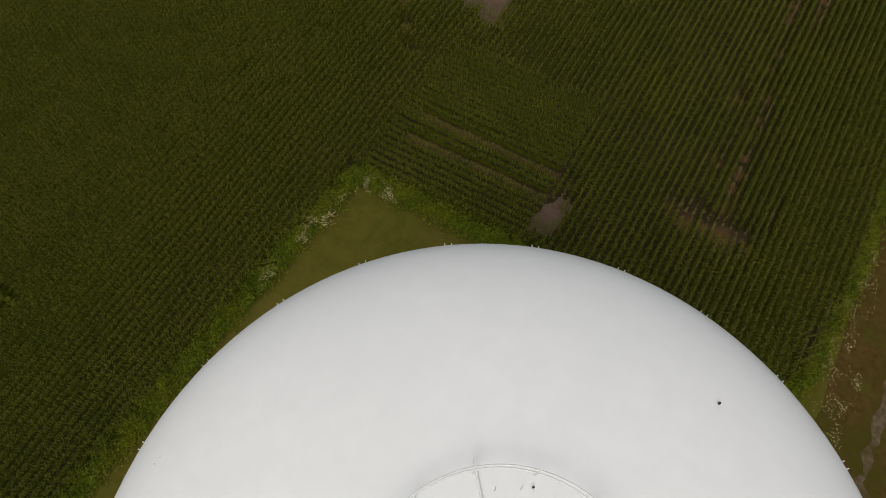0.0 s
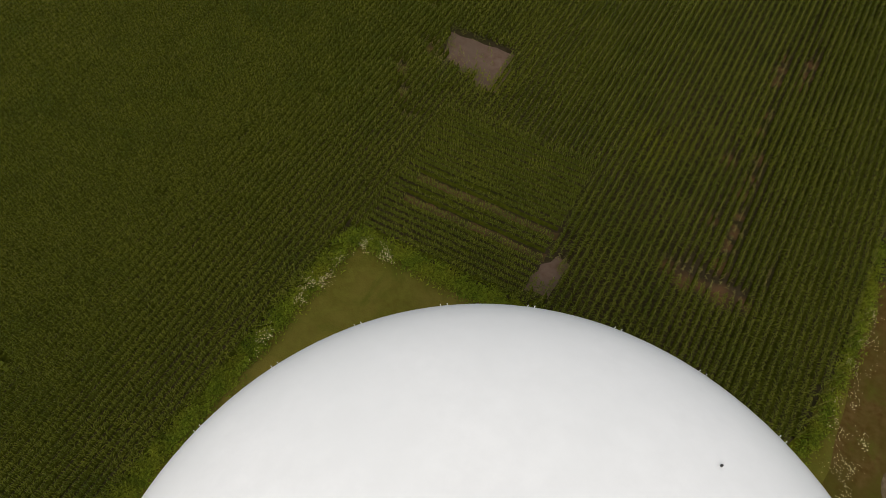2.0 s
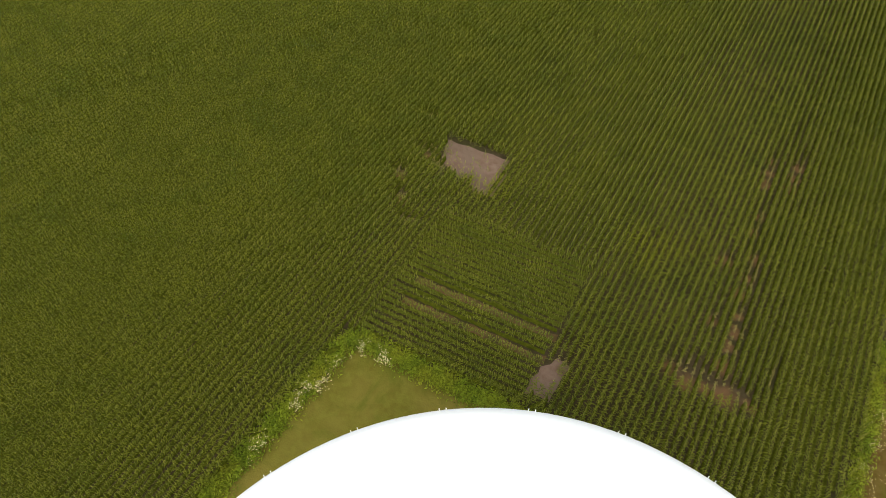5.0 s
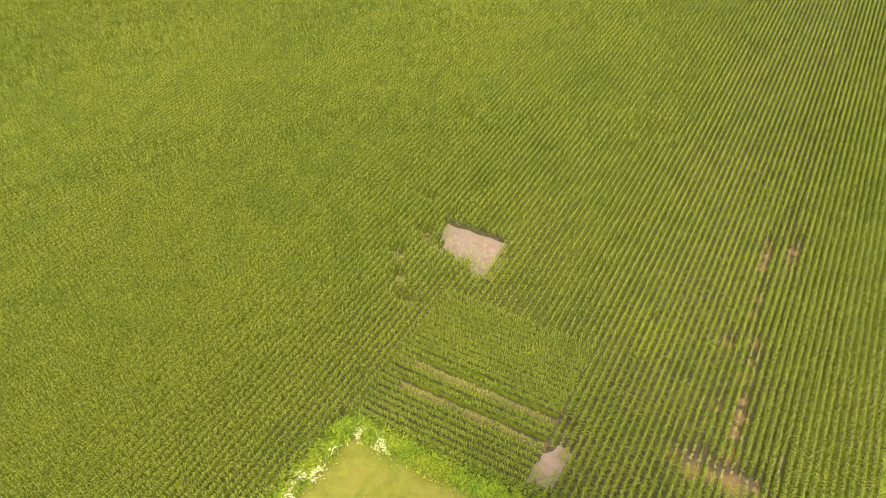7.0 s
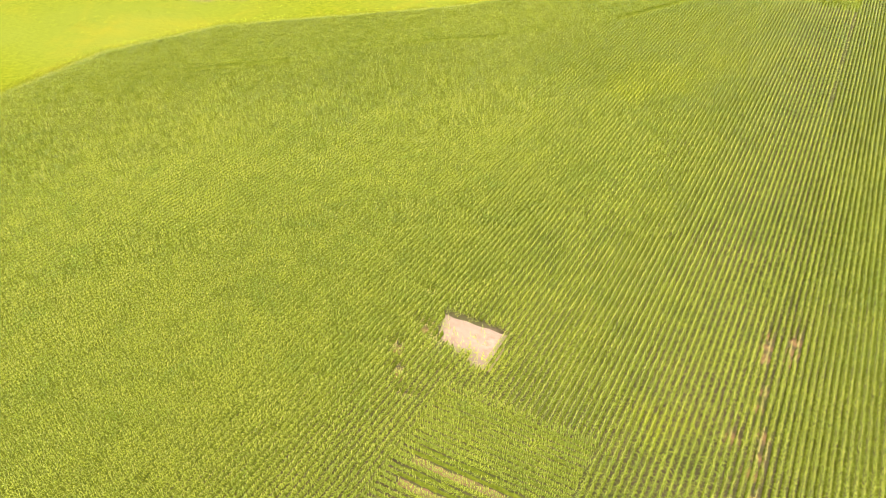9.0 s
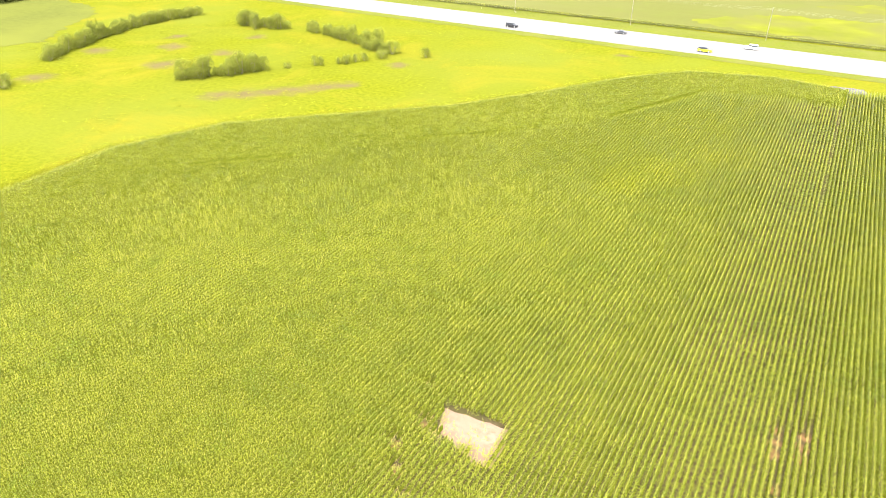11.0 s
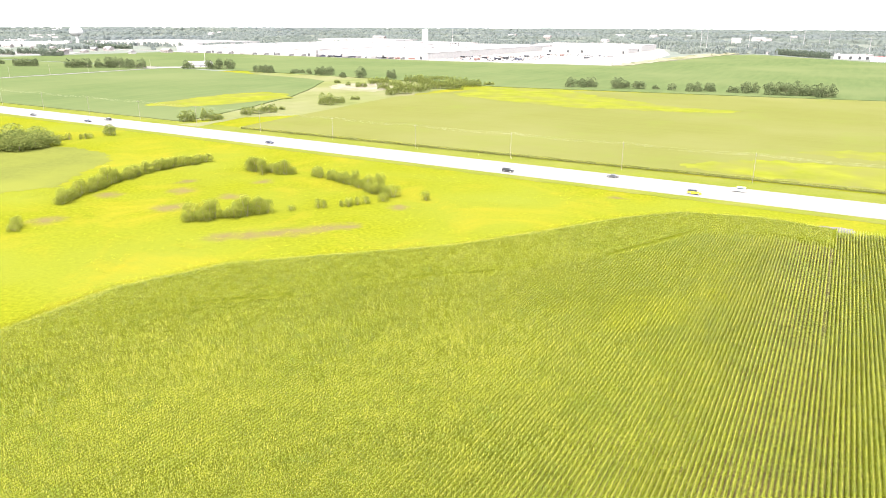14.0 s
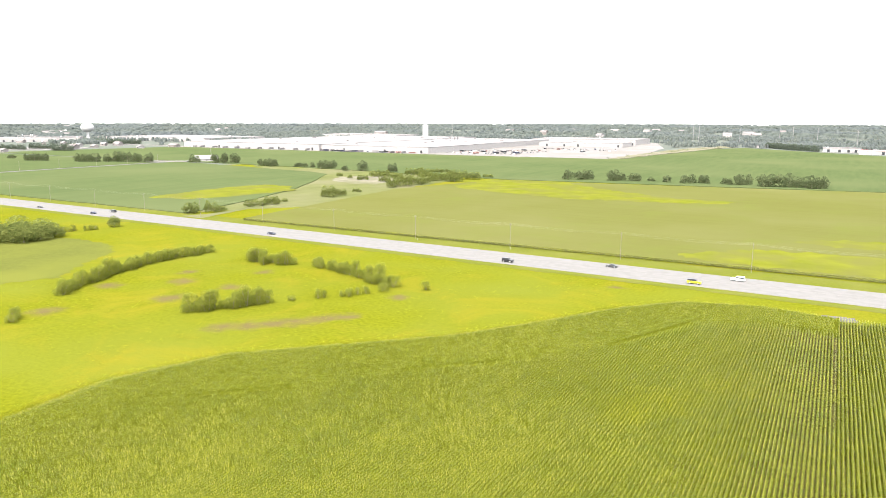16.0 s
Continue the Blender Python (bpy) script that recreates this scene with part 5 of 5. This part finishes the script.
# parked cars and trailers in the factory lot
def lot_car(colour):
    root = thing("parked_car", pose(0, 0, 0), colour + " car parked in the factory lot", "car", "cars parked in the factory lot")
    part("body", boxed(-2.2, -0.9, 0.3, 2.2, 0.9, 0.95, bevel=0.12), M_PAINT[colour], root)
    part("cabin", boxed(-1.4, -0.8, 0.95, 0.8, 0.8, 1.5, bevel=0.18), M_GLASS, root)
    return root


lot = [lot_car(c) for c in ("black", "red", "grey", "white")]
g = random.Random(9)
spots = [(-640 + 6 * i, 1125 + 16 * j) for j in range(12) for i in range(26) if g.random() < 0.3] + [(-560 + 8 * i, 1360 + 14 * j) for j in range(6) for i in range(22) if g.random() < 0.22]
for i, (x, y) in enumerate(spots):
    m = pose(x, y, 0.3, 0, 0, 90 + g.choice((0, 180)))
    if i < 4:
        lot[i].matrix_basis = m
    else:
        copy_thing(g.choice(lot), m)
trailer = thing("trailer", pose(-880, 1078, 0.3), "white box trailer parked at the factory docks", "trailer", "trailers at the factory docks")
part("box", boxed(-1.3, -6.5, 1.1, 1.3, 6.5, 4.0, bevel=0.05), M_ROOFW, trailer)
part("chassis", boxed(-1.0, -6.0, 0.7, 1.0, 6.0, 1.1, bevel=0.05), M_DARK, trailer)
for yy in (-5, -3.8, 4.5):
    for xx in (-1.05, 1.05):
        t = part("wheel", lathe([(0.0, -0.15), (0.5, -0.15), (0.5, 0.15), (0.0, 0.15)], 14), M_DARK, trailer)
        t.matrix_basis = pose(xx, yy, 0.5, 0, 90, 0)
for k in range(18):
    copy_thing(trailer, pose(-1250 + 33 * k + g.uniform(-4, 4), 1077 + g.uniform(-3, 2), 0.3, 0, 0, g.choice((0, 0, 90))))


# containers and truck bodies along the yard's edge
def container(colour):
    root = thing("container", pose(0, 0, 0), colour + " steel freight container in the factory yard", "container", "containers in the factory yard")
    part("body", boxed(-6, -1.2, 0.15, 6, 1.2, 2.9, bevel=0.04), M_PAINT[colour] if colour != "brown" else M_PAINT["red"], root)
    part("skid", boxed(-5.6, -1.0, 0, 5.6, 1.0, 0.15, bevel=0.02), M_DARK, root)
    return root


boxes = [container(c) for c in ("black", "grey", "brown", "blue")]
g = random.Random(19)
places = [(g.uniform(-905, -660), g.uniform(1074, 1088)) for k in range(20)] + [(g.uniform(-640, -540), g.uniform(1120, 1330)) for k in range(8)] + [(g.uniform(-560, -380), g.uniform(1130, 1500)) for k in range(8)]
for i, (x, y) in enumerate(places):
    m = pose(x, y, 0.3, 0, 0, g.uniform(0, 180))
    if i < 4:
        boxes[i].matrix_basis = m
    else:
        copy_thing(g.choice(boxes), m)

# the first rows of the far corn, plant by plant
X, Y = np.meshgrid(np.arange(-318, 60, 0.3), np.arange(307.6, 310.4, 0.762))
X, Y = X.ravel() + rng.normal(0, 0.08, X.size), Y.ravel() + rng.normal(0, 0.15, Y.size)
row = tagged(new("corn_rows"), "edge rows of tall corn along the highway", "corn", kind="stuff")
tagged(part("corn_leaves", leaf_mesh("corn_leaves", X, Y, np.ones(len(X), bool), np.ones(len(X), bool), 5, 0.16, 0.5, 0.2, 1.4, 0), None, row), kind="stuff")


# ---- far woods ----
def woods():
    g = np.random.default_rng(3)
    n = 13000
    a = np.radians(g.uniform(-72, 14, n))
    r = np.sqrt(g.uniform(1650 ** 2, 4850 ** 2, n))
    x, y = r * np.sin(a), r * np.cos(a)
    ok = ~inside([(-1650, 700), (-1330, 1060), (-1320, 1910), (-420, 1910), (-300, 1560), (-180, 1700), (80, 1420), (700, 1416), (700, 700)], x, y)
    ok &= ~inside([(-1650, 700), (-2080, 840), (-1960, 1240), (-1640, 1250), (-1330, 1060)], x, y)
    ok &= (np.sin(x * 0.006 + 1) * np.sin(y * 0.007) + g.normal(0, 0.3, n) > -0.45)
    x, y, r = x[ok], y[ok], r[ok]
    n = len(x)
    ex = np.concatenate([x, g.uniform(-180, -20, 160), g.uniform(-20, 700, 200), g.uniform(-1730, -1600, 90)])
    ey = np.concatenate([y, g.uniform(1735, 1800, 160), g.uniform(1620, 1760, 200), g.uniform(1040, 1150, 90)])
    near = np.hypot(ex, ey) < 2450
    m = 4
    sx = np.repeat(ex[near], m) + g.normal(0, 6.5, m * near.sum())
    sy = np.repeat(ey[near], m) + g.normal(0, 6.5, m * near.sum())
    x, y = np.concatenate([ex[~near], sx]), np.concatenate([ey[~near], sy])
    n = len(x)
    small = np.arange(n) >= (~near).sum()
    h = np.where(small, g.uniform(6, 12.5, n), g.uniform(9, 12.5, n))
    w = np.where(small, g.uniform(2.6, 5.2, n), g.uniform(8, 13, n)) * (1 + (np.hypot(x, y) - 1500) / 4000)
    z = rise(x, y)
    V, T = [], []
    seg = 5
    for lev, (fw, fh) in enumerate(((1.0, 0.1), (0.75, 0.7))):
        for i in range(seg):
            q = 2 * math.pi * i / seg + 0.4 * lev
            jw = fw * w * g.uniform(0.75, 1.2, n)
            V.append(np.stack([x + jw * math.cos(q), y + jw * math.sin(q), z + h * fh * g.uniform(0.85, 1.12, n)], -1))
    V.append(np.stack([x, y, z + h], -1))
    V = np.stack(V, 1)
    k = V.shape[1]
    f = []
    for lev in range(1):
        for i in range(seg):
            p, q = lev * seg + i, lev * seg + (i + 1) % seg
            f += [(p, q, q + seg), (p, q + seg, p + seg)]
    for i in range(seg):
        f.append((seg + i, seg + (i + 1) % seg, 2 * seg))
    T = (k * np.arange(n)[:, None, None] + np.array(f)[None]).reshape(-1, 3)
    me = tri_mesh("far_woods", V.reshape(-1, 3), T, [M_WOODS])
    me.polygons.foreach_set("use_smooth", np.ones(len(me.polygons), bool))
    tagged(new("far_woods", me), "woods that reach to the horizon, haze put into their grey-green colour", "woods", kind="stuff")


woods()

# brush on the dirt bank
bank = line_places([(-312, 1100), (-290, 1300), (-268, 1450), (-240, 1600), (-215, 1735)], 26, 9, 30)
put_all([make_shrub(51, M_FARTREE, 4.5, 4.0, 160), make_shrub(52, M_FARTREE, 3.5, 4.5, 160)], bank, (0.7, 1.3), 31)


# small white markers at the far edge of the highway
def marker(x, y):
    root = thing("marker_post", pose(x, y, 0), "short white marker post at the highway's edge", "marker post", "marker posts along the highway")
    part("post", boxed(-0.05, -0.03, -0.2, 0.05, 0.03, 0.9, bevel=0.01), M_WALLW, root)
    part("plate", boxed(-0.08, -0.045, 0.65, 0.08, -0.03, 0.92, bevel=0.005), M_WALLW, root)
    return root


post = marker(-186.5, 302.4)
for x in (-151.2, -133.4):
    copy_thing(post, pose(x, 302.4, 0))
